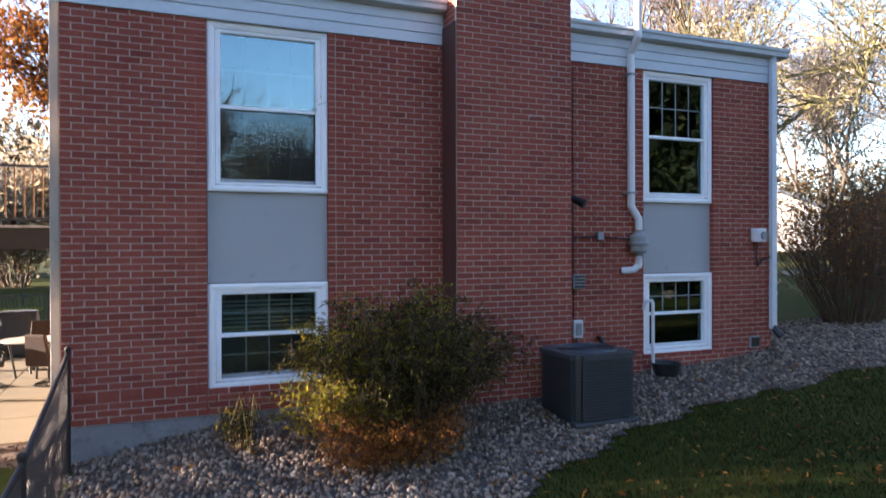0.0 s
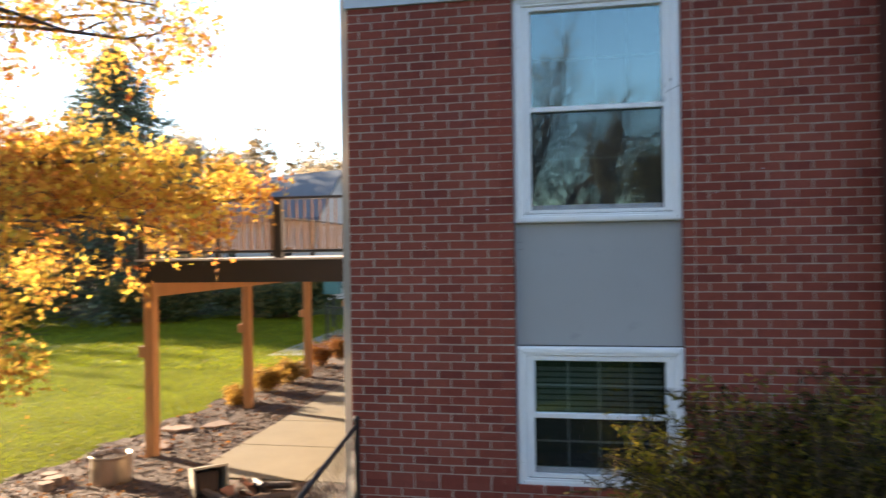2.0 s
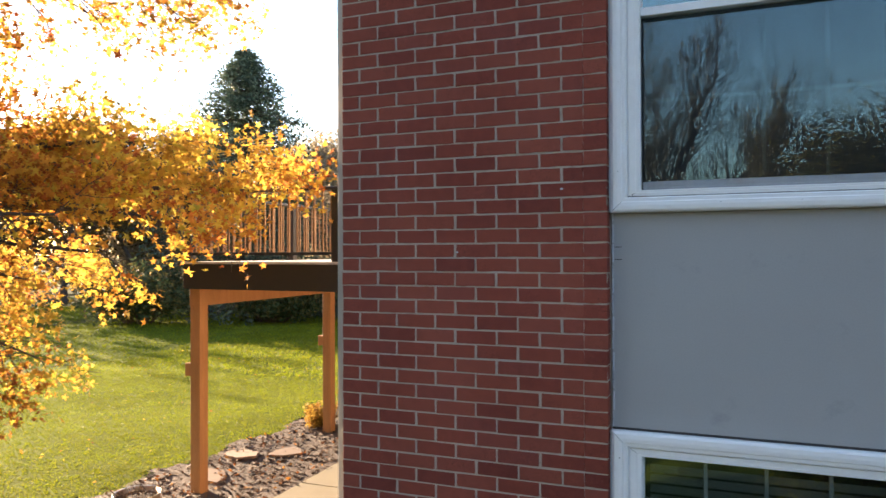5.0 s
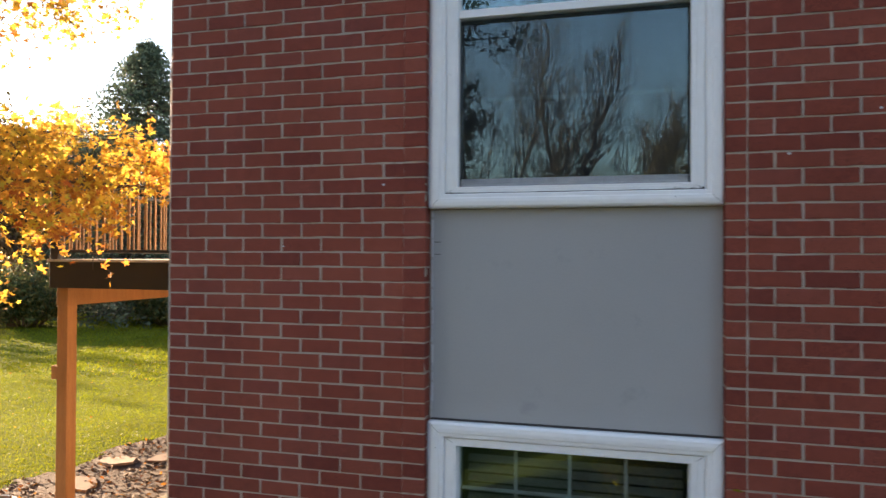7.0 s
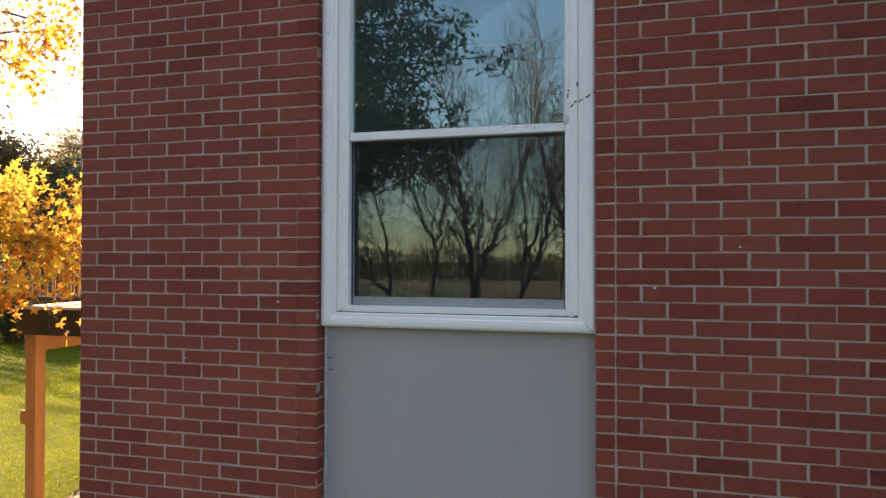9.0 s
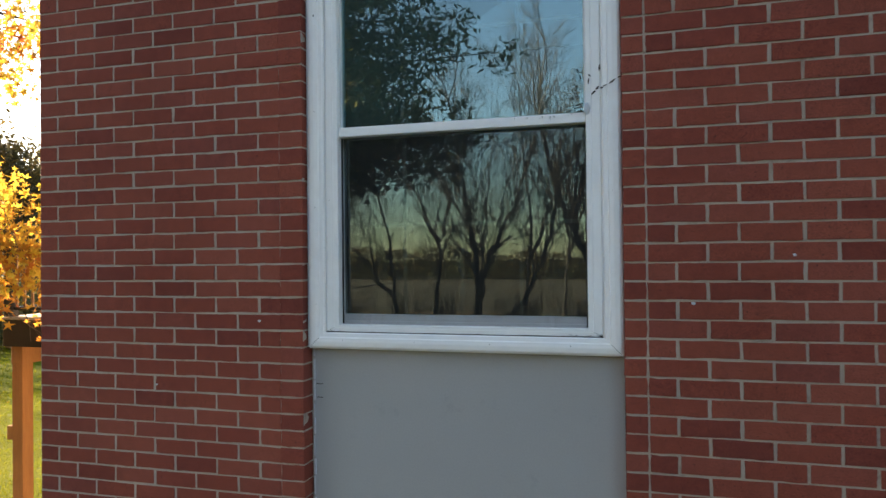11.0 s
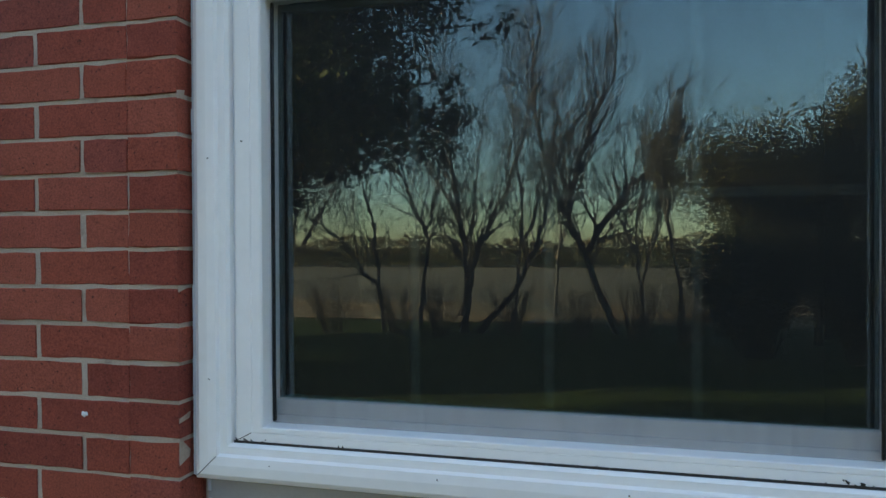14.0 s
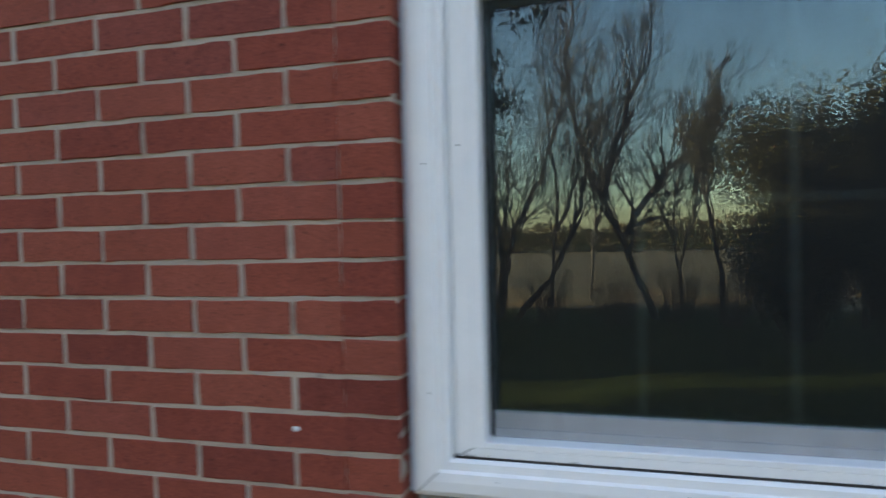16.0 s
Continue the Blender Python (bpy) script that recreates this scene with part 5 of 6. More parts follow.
def arching_bush(label, x, y, reach_x, reach_y, height, stems, seed, leaf, size, twigs=3, per=6, droop=0.5, bare=0.25, shift=0.0, root=0.3):
    """Stems that rise together and arch outwards, with leafy side twigs."""
    r = np.random.default_rng(seed)
    segs, places, ways = [], [], []
    z = gz(x, y)
    for _ in range(stems):
        a, q = r.uniform(0, 6.28), r.random() ** 0.6
        p0 = np.array([x + root * reach_x * q * math.cos(a), y + root * reach_y * q * math.sin(a), z])
        end = np.array([x + shift + reach_x * q * math.cos(a), y + reach_y * q * math.sin(a), z + height * (1 - 0.36 * q ** 2.5) * r.uniform(0.62, 1.08)])
        mid_ = p0 * 0.45 + end * 0.55 + np.array([0, 0, 0.28 * height * q])
        prev, n = p0, 9
        for k in range(1, n + 1):
            t = k / n
            c = (1 - t) ** 2 * p0 + 2 * t * (1 - t) * mid_ + t * t * end + r.normal(0, 0.012, 3)
            segs.append((*prev, 0.007 * (1.05 - 0.8 * t) + 0.001, *c, 0.007 * (1 - 0.8 * t) + 0.001))
            d = (c - prev) / np.linalg.norm(c - prev)
            if t > bare:
                for _ in range(twigs):
                    side = d * 0.8 + r.normal(0, 0.7, 3)
                    side /= np.linalg.norm(side)
                    long = r.uniform(0.06, 0.22)
                    tip = c + side * long - np.array([0, 0, 0.2 * long])
                    segs.append((*c, 0.0022, *tip, 0.0012))
                    f_ = np.linspace(0.2, 1.0, per)[:, None]
                    places += list(c * (1 - f_) + tip * f_)
                    ways += [side] * per
            prev = c
    e = empty("bush", x, y, z, label, "shrub")
    inv = e.matrix_world.inverted()
    me = mesh_np("branchwork", *tube_arrays(segs, 4))
    me.transform(inv)
    obj("branchwork", me, TWIG, e, "thin brown stems")
    me = mesh_np("foliage", *hanging_leaves(r, np.array(places), np.array(ways), *size, droop))
    me.transform(inv)
    obj("foliage", me, leaf, e, "narrow drooping leaves")
    return e


arching_bush("dense arching bush with narrow dark green leaves before the wall", 3.14, -1.05, 1.28, 0.66, 1.38, 170, 31, BUSHLEAF, (0.020, 0.038))
arching_bush("leafy shoots coloured yellow as if sunlit at the foot of the bush", 2.42, -1.25, 0.58, 0.36, 0.84, 34, 32, SUNLITLEAF, (0.024, 0.044), 2, 5, 0.7)
arching_bush("shoots coloured yellow as if sunlit, standing out of the bush", 3.05, -0.95, 1.1, 0.45, 1.55, 40, 37, SUNLITLEAF, (0.022, 0.040), 2, 6, 0.6, 0.65)
shrub("bush", "rust-brown dry undergrowth below the bush", 2.75, -1.6, 0.8, 0.32, 0.36, 46, 33, RUSTLEAF, 3, (0.014, 0.028))
shrub("bush", "shoots coloured yellow as if sunlit, standing out of the bush", 3.0, -0.95, 1.1, 0.5, 1.36, 26, 37, SUNLITLEAF, 4, (0.014, 0.028), 0.05, 0.8)
shrub("perennial", "small drooping green and straw-coloured plant in the rocks", 1.55, -0.75, 0.13, 0.11, 0.5, 9, 34, BUSHLEAF, 3, (0.015, 0.026))
e, put = thing("dry_stalks", "tall bent straw-coloured dry stalks in the stone bed", "plant", 1.62, -0.85, gz(1.62, -0.85))
STRAW = plain("straw_stalk", (0.26, 0.17, 0.05), (0.40, 0.29, 0.10), 0.8)
rr = random.Random(12)
for k in range(3):
    bx_, by_ = 1.62 + rr.uniform(-0.08, 0.08), -0.85 + rr.uniform(-0.06, 0.06)
    tall, out, turn_ = rr.uniform(0.5, 0.78), rr.uniform(0.05, 0.2), rr.uniform(0, 6.28)
    g0 = gz(bx_, by_)
    pts = [(bx_ + out * t * t * math.cos(turn_), by_ + out * t * t * math.sin(turn_), g0 + tall * (t if t < 0.8 else 0.8 - 0.9 * (t - 0.8))) for t in (0, 0.3, 0.6, 0.8, 0.95, 1.15)]
    put("stalk", pipe(pts, 0.005, 5), STRAW)
shrub("bush", "bare brown twiggy bush beyond the wall's end", 11.9, 0.9, 2.0, 1.4, 2.35, 170, 35, RUSTLEAF, 2, (0.02, 0.045), 0, 0.4, rad=0.01)
shrub("bush", "bare brown twiggy bush farther along the drive", 17.5, 4.5, 2.4, 2.0, 3.2, 120, 36, FARLEAF, 3, (0.03, 0.07), 0, 0.6, rad=0.014)
for k, (x, y, h) in enumerate(((-4.55, 8.4, 0.42), (-4.45, 9.4, 0.45), (-4.5, 11.6, 0.5), (-4.4, 12.8, 0.5), (-4.6, 7.3, 0.25))):
    shrub("perennial", "clump of rust-orange autumn perennials in the mulch", x, y, 0.35, 0.35, h, 26, 40 + k, (GOLDLEAF, GOLDLEAF, RUSTLEAF, RUSTLEAF, GOLDLEAF)[k], 4, (0.02, 0.045), group="perennials by the walk")

for k in (0, 1, 2, 3, 4, 8, 9, 10):
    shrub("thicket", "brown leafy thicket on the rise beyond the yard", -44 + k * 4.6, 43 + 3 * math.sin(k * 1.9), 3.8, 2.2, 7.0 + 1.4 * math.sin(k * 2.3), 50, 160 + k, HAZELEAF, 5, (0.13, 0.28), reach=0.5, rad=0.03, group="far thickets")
# unseen woods, added to shade the garden behind the camera
for k, (x, y) in enumerate(((-27, -3), (-29, -8), (-26, -12), (-30, -16), (-27, -20))):
    tree("shading_tree", "leafy brown tree added out of view to shade the garden", "tree", x, y, 15, 0.25, 175 + k, FARLEAF, BARK, depth=2, kids=6, spread=0.85, trunk=0.08, up=0.04, per=16, reach=0.6, size=(0.14, 0.28), group="shady wood", minimum=0.015)

# hidden row, added so that its shadow falls on the far lawn
for k, (x, y) in enumerate(((-36, 28.5), (-38, 31.5), (-36, 34.5), (-38, 37.5), (-36, 41))):
    tree("shading_tree", "leafy brown tree added behind the maple to shade the lawn", "tree", x, y, 15.5, 0.25, 275 + k, DULLLEAF, BARK, depth=2, kids=6, spread=0.85, trunk=0.06, up=0.05, per=16, reach=0.5, size=(0.12, 0.24), group="trees at the wood's edge", minimum=0.015)

# spruce beyond the lawn
def spruce(x, y, height, width, seed, label):
    r = np.random.default_rng(seed)
    z = gz(x, y)
    segs = [(x, y, z, 0.25, x, y, z + height, 0.03)]
    pts = []
    h = 0.5
    while h < height - 0.2:
        reach = width * (1 - h / height) ** 0.66 * r.uniform(0.85, 1.1)
        for _ in range(14):
            a = r.uniform(0, 6.28)
            l = reach * r.uniform(0.7, 1.1)
            b = np.array([x + l * math.cos(a), y + l * math.sin(a), z + h - 0.18 * l])
            segs.append((x, y, z + h, 0.03, *b, 0.008))
            for t in np.linspace(0.25, 1.0, 9):
                pts.append(np.array([x, y, z + h]) * (1 - t) + b * t)
        h += height * 0.022
    e = empty("spruce_tree", x, y, z, label, "tree")
    inv = e.matrix_world.inverted()
    me = mesh_np("trunk", *tube_arrays(segs, 5))
    me.transform(inv)
    obj("trunk", me, BARK, e)
    me = mesh_np("crown", *leaves(r, pts, 8, 0.17, 0.06, 0.14))
    me.transform(inv)
    obj("crown", me, NEEDLE, e, "dense blue-green needles")


spruce(-20.0, 25.5, 13.0, 6.9, 51, "tall blue-green spruce at the back of the lawn")
# lightened needle copy, imitating haze over the shaded shrubs
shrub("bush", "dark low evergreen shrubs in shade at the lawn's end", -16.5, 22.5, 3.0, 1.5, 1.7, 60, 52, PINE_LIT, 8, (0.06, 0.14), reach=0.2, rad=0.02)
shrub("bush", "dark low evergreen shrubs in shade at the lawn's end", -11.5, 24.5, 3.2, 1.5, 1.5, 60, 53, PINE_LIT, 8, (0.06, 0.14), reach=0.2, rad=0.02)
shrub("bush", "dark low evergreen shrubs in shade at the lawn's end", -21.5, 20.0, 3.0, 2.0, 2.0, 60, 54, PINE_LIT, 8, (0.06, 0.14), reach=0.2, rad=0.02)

# trees in the distance
tree("oak_tree", "oak with rust-brown autumn leaves beyond the deck", "tree", -1.2, 24.0, 15, 0.25, 59, RUSTLEAF, BARK, depth=3, kids=4, trunk=0.2, per=9, reach=0.4, size=(0.09, 0.18), minimum=0.012)
for k, (x, y, h, s) in enumerate(((-33, 50, 12, 61), (-28, 54, 14.5, 62), (-20, 62, 9, 63), (-9, 58, 8, 64), (-3, 58, 8.5, 65), (-40, 46, 14, 66), (-13, 64, 9, 67), (-24, 60, 12.5, 68))):
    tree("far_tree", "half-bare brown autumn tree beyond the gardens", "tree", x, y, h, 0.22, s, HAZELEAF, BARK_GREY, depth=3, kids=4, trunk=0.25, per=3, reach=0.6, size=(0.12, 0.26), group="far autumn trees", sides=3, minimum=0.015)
tree("street_tree", "tall bare tree with spreading limbs behind the roof", "tree", 20.0, 16.0, 14, 0.26, 71, RUSTLEAF, BARK_GREY, depth=3, kids=4, spread=0.62, trunk=0.22, per=1, reach=0.3, size=(0.04, 0.08), stems=3, sides=4, thin=0.3)
tree("street_tree", "tall bare tree with pale bark beyond the house", "tree", 24.0, 19.0, 15, 0.26, 72, FARLEAF, BARK_GREY, depth=3, kids=4, spread=0.65, trunk=0.2, per=2, reach=0.35, size=(0.05, 0.1), stems=2, thin=0.5)
for k, (x, y, h) in enumerate(((29.6, 13.2, 11), (32.5, 17.5, 12), (42, 26, 16), (33, 5, 14), (47, 31, 17))):
    tree("street_tree", "half-bare tree with pale yellow leaves along the street", "tree", x, y, h, 0.16, 80 + k, PALELEAF, BARK_GREY, depth=3, kids=4, spread=0.68, trunk=0.18, per=4, reach=0.5, size=(0.05, 0.10), group="pale street trees", sides=3, minimum=0.010, stems=2, thin=0.28)

# trees of the garden behind the camera, seen in the panes
def limb_tree(y, rad, limbs, seed, label, lift=1.4, bark=None, leaf=None, name="garden_tree", group="bare garden trees"):
    """A bare tree from its main limbs, each a few (x, z) bends, with twigs grown on them."""
    r = np.random.default_rng(seed)
    segs, tips = [], []
    for j, limb in enumerate(limbs):
        pts = [np.array([x, y + r.normal(0, 0.25) * min(k, 2), z if z < 4 else 4 + (z - 4) * lift]) for k, (x, z) in enumerate(limb)]
        n = 5 * (len(pts) - 1)
        prev = pts[0]
        for k in range(1, n + 1):
            i, t = divmod(k / n * (len(pts) - 1), 1)
            i = int(min(i, len(pts) - 2))
            t = k / n * (len(pts) - 1) - i
            q = pts[i] * (1 - t) + pts[i + 1] * t + r.normal(0, 0.06, 3)
            r0, r1 = rad * (1 - 0.75 * (k - 1) / n), rad * (1 - 0.75 * k / n)
            segs.append((*prev, r0, *q, r1))
            d = (q - prev) / np.linalg.norm(q - prev)
            if q[2] > 1.6:
                for _ in range(3):
                    side = r.normal(0, 1, 3)
                    side -= d * side.dot(d)
                    side /= np.linalg.norm(side)
                    grow(r, segs, tips, q, d * 0.75 + side * 0.62 + np.array([0, 0, 0.25]), r.uniform(0.9, 2.0), max(r1 * 0.42, 0.02), 2, 0.58, 3, 0.07, 0.15, 0.7, 3, 0.0085)
            prev = q
        for _ in range(3):
            grow(r, segs, tips, prev, d + r.normal(0, 0.3, 3), 2.2, rad * 0.26, 2, 0.5, 3, 0.07, 0.15, 0.7, 3, 0.0085)
    e = empty(name, limbs[0][0][0], y, limbs[0][0][1], label, "tree", group)
    me = mesh_np("trunk", *tube_arrays(segs, 3))
    me.transform(e.matrix_world.inverted())
    obj("trunk", me, bark or BARK, e, "dark bare limbs and twigs")
    if leaf:
        tips = [t for t in tips if r.random() < 0.5]
        me = mesh_np("crown", *leaves(r, tips, 2, 0.2, 0.035, 0.07))
        me.transform(e.matrix_world.inverted())
        obj("crown", me, leaf, e)


limb_tree(3.2, 0.12, [[(20.4, 0.8), (20.0, 4.0), (19.4, 8.0), (19.0, 11.0)], [(19.5, 7.6), (17.6, 7.5), (15.6, 6.4), (14.4, 5.3), (13.4, 4.6), (12.2, 4.3)], [(19.6, 6.5), (21.5, 9.5)]], 73, "old tree with one long mossy low limb beside the house", 1.0, MOSSBARK, PALELEAF, "street_tree", "")
bare = "bare dark garden tree with fine twigs before the field"
limb_tree(-28.8, 0.18, [[(-4.9, -0.9), (-4.6, 1.1), (-4.1, 3.1), (-2.7, 5.3), (-2.0, 7.5)], [(-4.7, -0.9), (-4.9, 3.1), (-5.2, 5.6), (-6.0, 8.6)], [(-4.2, -0.9), (-2.5, 1.0), (-1.2, 4.0), (-0.9, 5.6)]], 90, bare)
limb_tree(-29.4, 0.19, [[(1.8, -0.9), (-0.2, 4.0), (-1.6, 6.5), (-1.8, 9.0)], [(-0.4, 4.3), (0.7, 7.1), (1.6, 8.4)], [(0.4, 2.6), (2.2, 5.0), (3.6, 5.6)]], 91, bare)
limb_tree(-30.0, 0.13, [[(-7.2, -0.9), (-6.9, 2.9), (-6.8, 4.4), (-6.2, 6.6)], [(-6.9, 3.8), (-8.2, 5.6)]], 92, bare)
limb_tree(-29.2, 0.12, [[(-8.7, -0.9), (-9.2, 3.8), (-9.9, 6.6)], [(-8.8, 0.8), (-10.8, 3.2), (-12.2, 4.2)]], 93, bare)
limb_tree(-33.0, 0.11, [[(-3.2, -0.9), (-2.8, 4.5), (-3.4, 9.0)], [(-2.9, 3.0), (-0.6, 7.0)]], 94, bare)
limb_tree(-34.0, 0.10, [[(3.0, -0.9), (2.6, 3.5), (3.4, 6.6)], [(2.7, 2.5), (1.2, 5.2)]], 95, bare)
limb_tree(-37.0, 0.11, [[(-1.6, -0.9), (-1.2, 4.0), (-2.2, 8.0)], [(-1.3, 3.0), (0.6, 7.4)]], 97, bare)
limb_tree(-36.0, 0.11, [[(-6.6, -0.9), (-6.0, 4.0), (-5.4, 7.6)], [(-6.2, 3.0), (-8.6, 6.8)]], 98, bare)
for k, (x, y) in enumerate(((-10.5, -27.5), (-7.6, -28.2), (-5.6, -27.4), (-2.6, -28.4), (0.2, -27.6), (2.6, -28.5), (4.6, -27.8))):
    shrub("bush", "leafless scrub at the feet of the garden trees", x, y, 1.7, 1.0, 2.5, 34, 200 + k, RUSTLEAF, 1, (0.03, 0.06), 0, 0.15, rad=0.02, group="leafless scrub")
limb_tree(-31.0, 0.13, [[(-14.5, -0.9), (-13.8, 4.5), (-14.4, 8.0)], [(-14.0, 2.5), (-11.6, 5.6)]], 96, bare)
for k, (x, y, h) in enumerate(((4.3, -28.6, 10.6), (2.9, -36.0, 9.0))):
    tree("slender_tree", "slender upright bare tree at the garden's edge", "tree", x, y, h, 0.11, 101 + k, FARLEAF, BARK, depth=3, kids=4, spread=0.32, trunk=0.2, per=1, reach=0.15, size=(0.04, 0.08), up=0.2, minimum=0.008)
for k, (x, y, h) in enumerate(((9.2, -28.0, 13.5), (11.6, -27.0, 14.0), (15.0, -26.0, 15.0), (7.9, -31.0, 10.5), (10.2, -30.5, 14.0))):
    tree("bushy_tree", "bushy tree with dull brown leaves beside the field", "tree", x, y, h, 0.16, 110 + k, DULLLEAF, BARK, depth=2, kids=6, spread=0.62, trunk=0.03, up=0.10, per=36, reach=0.6, size=(0.055, 0.115), group="brown bushy trees", minimum=0.012)


for k, (x, y) in enumerate(((6.5, -24.5), (9.5, -23.5), (12.5, -23.0), (15.5, -22.0))):
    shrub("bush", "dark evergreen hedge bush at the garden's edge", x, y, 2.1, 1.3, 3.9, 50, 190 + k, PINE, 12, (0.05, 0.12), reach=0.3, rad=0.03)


def pine(x, y, height, width, low, seed, needles=None, droop=0.0, per=7, size=(0.12, 0.22), fine=0):
    r = np.random.default_rng(seed)
    z = gz(x, y)
    segs = [(x, y, z, 0.32, x, y, z + height, 0.05)]
    pts = []
    h = low
    while h < height - 0.4:
        reach = width * (1 - 0.75 * (h - low) / (height - low)) * (1 - droop * max(0.0, 1 - (h - low) / 3.4))
        for _ in range(11):
            a = r.uniform(0, 6.28)
            l = reach * r.uniform(0.6, 1.05)
            p0 = np.array([x, y, z + h])
            b = p0 + np.array([l * math.cos(a), l * math.sin(a), r.uniform(-0.14, 0.26) * l])
            segs.append((*p0, 0.06, *b, 0.012))
            for t in np.linspace(0.3, 1.0, 10):
                for _ in range(2):
                    pts.append(p0 * (1 - t) + b * t + r.normal(0, 0.28, 3) * np.array([1, 1, 0.5]))
        h += 0.45
    e = empty("pine_tree", x, y, z, "large dark pine with drooping needle clusters", "tree")
    inv = e.matrix_world.inverted()
    me = mesh_np("trunk", *tube_arrays(segs, 6))
    me.transform(inv)
    obj("trunk", me, BARK, e)
    lv, lf = leaves(r, pts, per, 0.19, *size)
    if fine:
        # loose fine needle tufts round the dense inner clusters
        tv, tf = leaves(r, pts, fine, 0.25, 0.06, 0.15, "needle")
        lv, lf = np.concatenate([lv, tv]), np.concatenate([lf, tf + len(lv)])
    me = mesh_np("crown", lv, lf)
    me.transform(inv)
    obj("crown", me, needles or PINE, e, "dark needle clusters")


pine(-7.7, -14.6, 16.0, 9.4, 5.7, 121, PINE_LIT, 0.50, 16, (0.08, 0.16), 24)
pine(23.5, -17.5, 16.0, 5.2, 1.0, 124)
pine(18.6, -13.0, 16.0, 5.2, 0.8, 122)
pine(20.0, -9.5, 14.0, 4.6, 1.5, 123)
r = np.random.default_rng(130)
n = 45000
x = r.uniform(-130, 110, n)
top = 4.7 + 0.6 * np.sin(x * 0.13) + 0.45 * np.sin(x * 0.41 + 1) + 0.3 * np.sin(x * 1.1)
h = top * r.random(n) ** 0.8
pts = np.stack([x, -112 + r.normal(0, 1.8, n), ground_z(x, x * 0 - 112) + h], 1)
lv, lf = scatter(oval_v, oval_f, random_turns(r, n, r.uniform(0.16, 0.42, n)), pts)
tagged(obj("hedgerow", mesh_np("hedgerow", lv, lf), FARLEAF), "continuous brown hedgerow at the field's far edge", "hedge", kind="stuff")

# ---- deck ----
DX0, DX1, DY0, DY1 = -4.36, -0.02, 3.72, 13.4
e, put = thing("deck", "raised wooden deck with dark rim boards on cedar posts", "deck", -2.2, 3.72, 2.1)
for k, y in enumerate((3.88, 6.98, 10.08, 13.18)):
    z = gz(-4.25, y)
    post = put("post", box(-4.325, -4.175, y - 0.075, y + 0.075, z - 0.1, 2.09, 0.008), CEDAR, "square cedar post")
    put("post_box", box(-4.43, -4.326, y - 0.05, y + 0.05, 1.0, 1.16, 0.008), CEDAR, "small wooden block on the post")
put("beam", box(-4.33, -4.17, 3.80, 13.3, 1.88, 2.088, 0.006), CEDAR, "cedar carrying beam")
put("beam", box(-0.35, -0.25, 3.80, 13.3, 1.90, 2.088, 0.006), CEDAR, "cedar carrying beam")
put("rim_board", box(DX0, DX1, DY0, DY0 + 0.045, 2.09, 2.395, 0.004), DARKWOOD, "dark stained rim board")
put("rim_board", box(DX0, DX0 + 0.045, DY0 + 0.046, DY1, 2.09, 2.395, 0.004), DARKWOOD, "dark stained rim board")
for k in range(24):
    y = DY0 + 0.35 + k * 0.40
    put("joist", box(DX0 + 0.05, DX1 - 0.02, y, y + 0.04, 2.092, 2.38), CEDAR)
for k in range(66):
    y = DY0 - 0.02 + k * 0.147
    put("deck_board", box(DX0 - 0.02, DX1, y, y + 0.141, 2.396, 2.424, 0.003), DECKBOARD)
e, put = thing("deck_railing", "dark deck railing with slim bronze balusters", "railing", -2.2, 3.75, 2.43)
for x in (DX0 + 0.05, -2.22, -0.1):
    put("post", box(x - 0.055, x + 0.055, 3.73, 3.84, 2.425, 3.24, 0.006), DARKWOOD)
for y in (6.0, 8.3, 10.6, 13.2):
    put("post", box(DX0, DX0 + 0.11, y - 0.055, y + 0.055, 2.425, 3.24, 0.006), DARKWOOD)
BRONZE = plain("bronze_baluster", (0.16, 0.085, 0.04), (0.27, 0.15, 0.075), 0.5, 0.2)
put("top_rail", box(DX0, DX1, 3.72, 3.85, 3.235, 3.27, 0.006), BLACK)
put("top_rail", box(DX0 - 0.01, DX0 + 0.12, 3.851, DY1, 3.235, 3.27, 0.006), BLACK)
put("bottom_rail", box(DX0, DX1, 3.765, 3.80, 2.50, 2.535, 0.004), BLACK)
put("bottom_rail", box(DX0 + 0.04, DX0 + 0.075, 3.851, DY1, 2.50, 2.535, 0.004), BLACK)
base = box(-0.009, 0.009, -0.009, 0.009, 2.535, 3.236)
me = bpy.data.meshes.new("baluster")
base.to_mesh(me)
base.free()
me.materials.append(BRONZE)
inv = e.matrix_world.inverted()
for k in range(38):
    b = obj("baluster", me, None, e)
    b.matrix_local = inv @ pose(DX0 + 0.14 + k * 0.113, 3.782, 0)
for k in range(82):
    b = obj("baluster", me, None, e)
    b.matrix_local = inv @ pose(DX0 + 0.058, 3.95 + k * 0.113, 0)

# ---- things in the side yard ----
px, py = -4.12, 2.75
pz = gz(px, py)
e, put = thing("metal_planter", "ribbed galvanised planter filled with dry twigs", "planter", px, py, pz)
bm = bmesh.new()
prof = [(0.0, pz), (0.235, pz)]
for k in range(9):
    h = pz + 0.02 + k * 0.038
    prof += [(0.238, h), (0.243, h + 0.019)]
prof += [(0.25, pz + 0.365), (0.25, pz + 0.375), (0.232, pz + 0.37), (0.228, pz + 0.31), (0.0, pz + 0.31)]
add_lathe(bm, px, py, prof, 32)
put("drum", bm, STEEL, "", smooth=True)
put("soil", add_lathe(bmesh.new(), px, py, [(0.0, pz + 0.34), (0.12, pz + 0.335), (0.228, pz + 0.318)], 24), SOIL)
r = np.random.default_rng(7)
segs = []
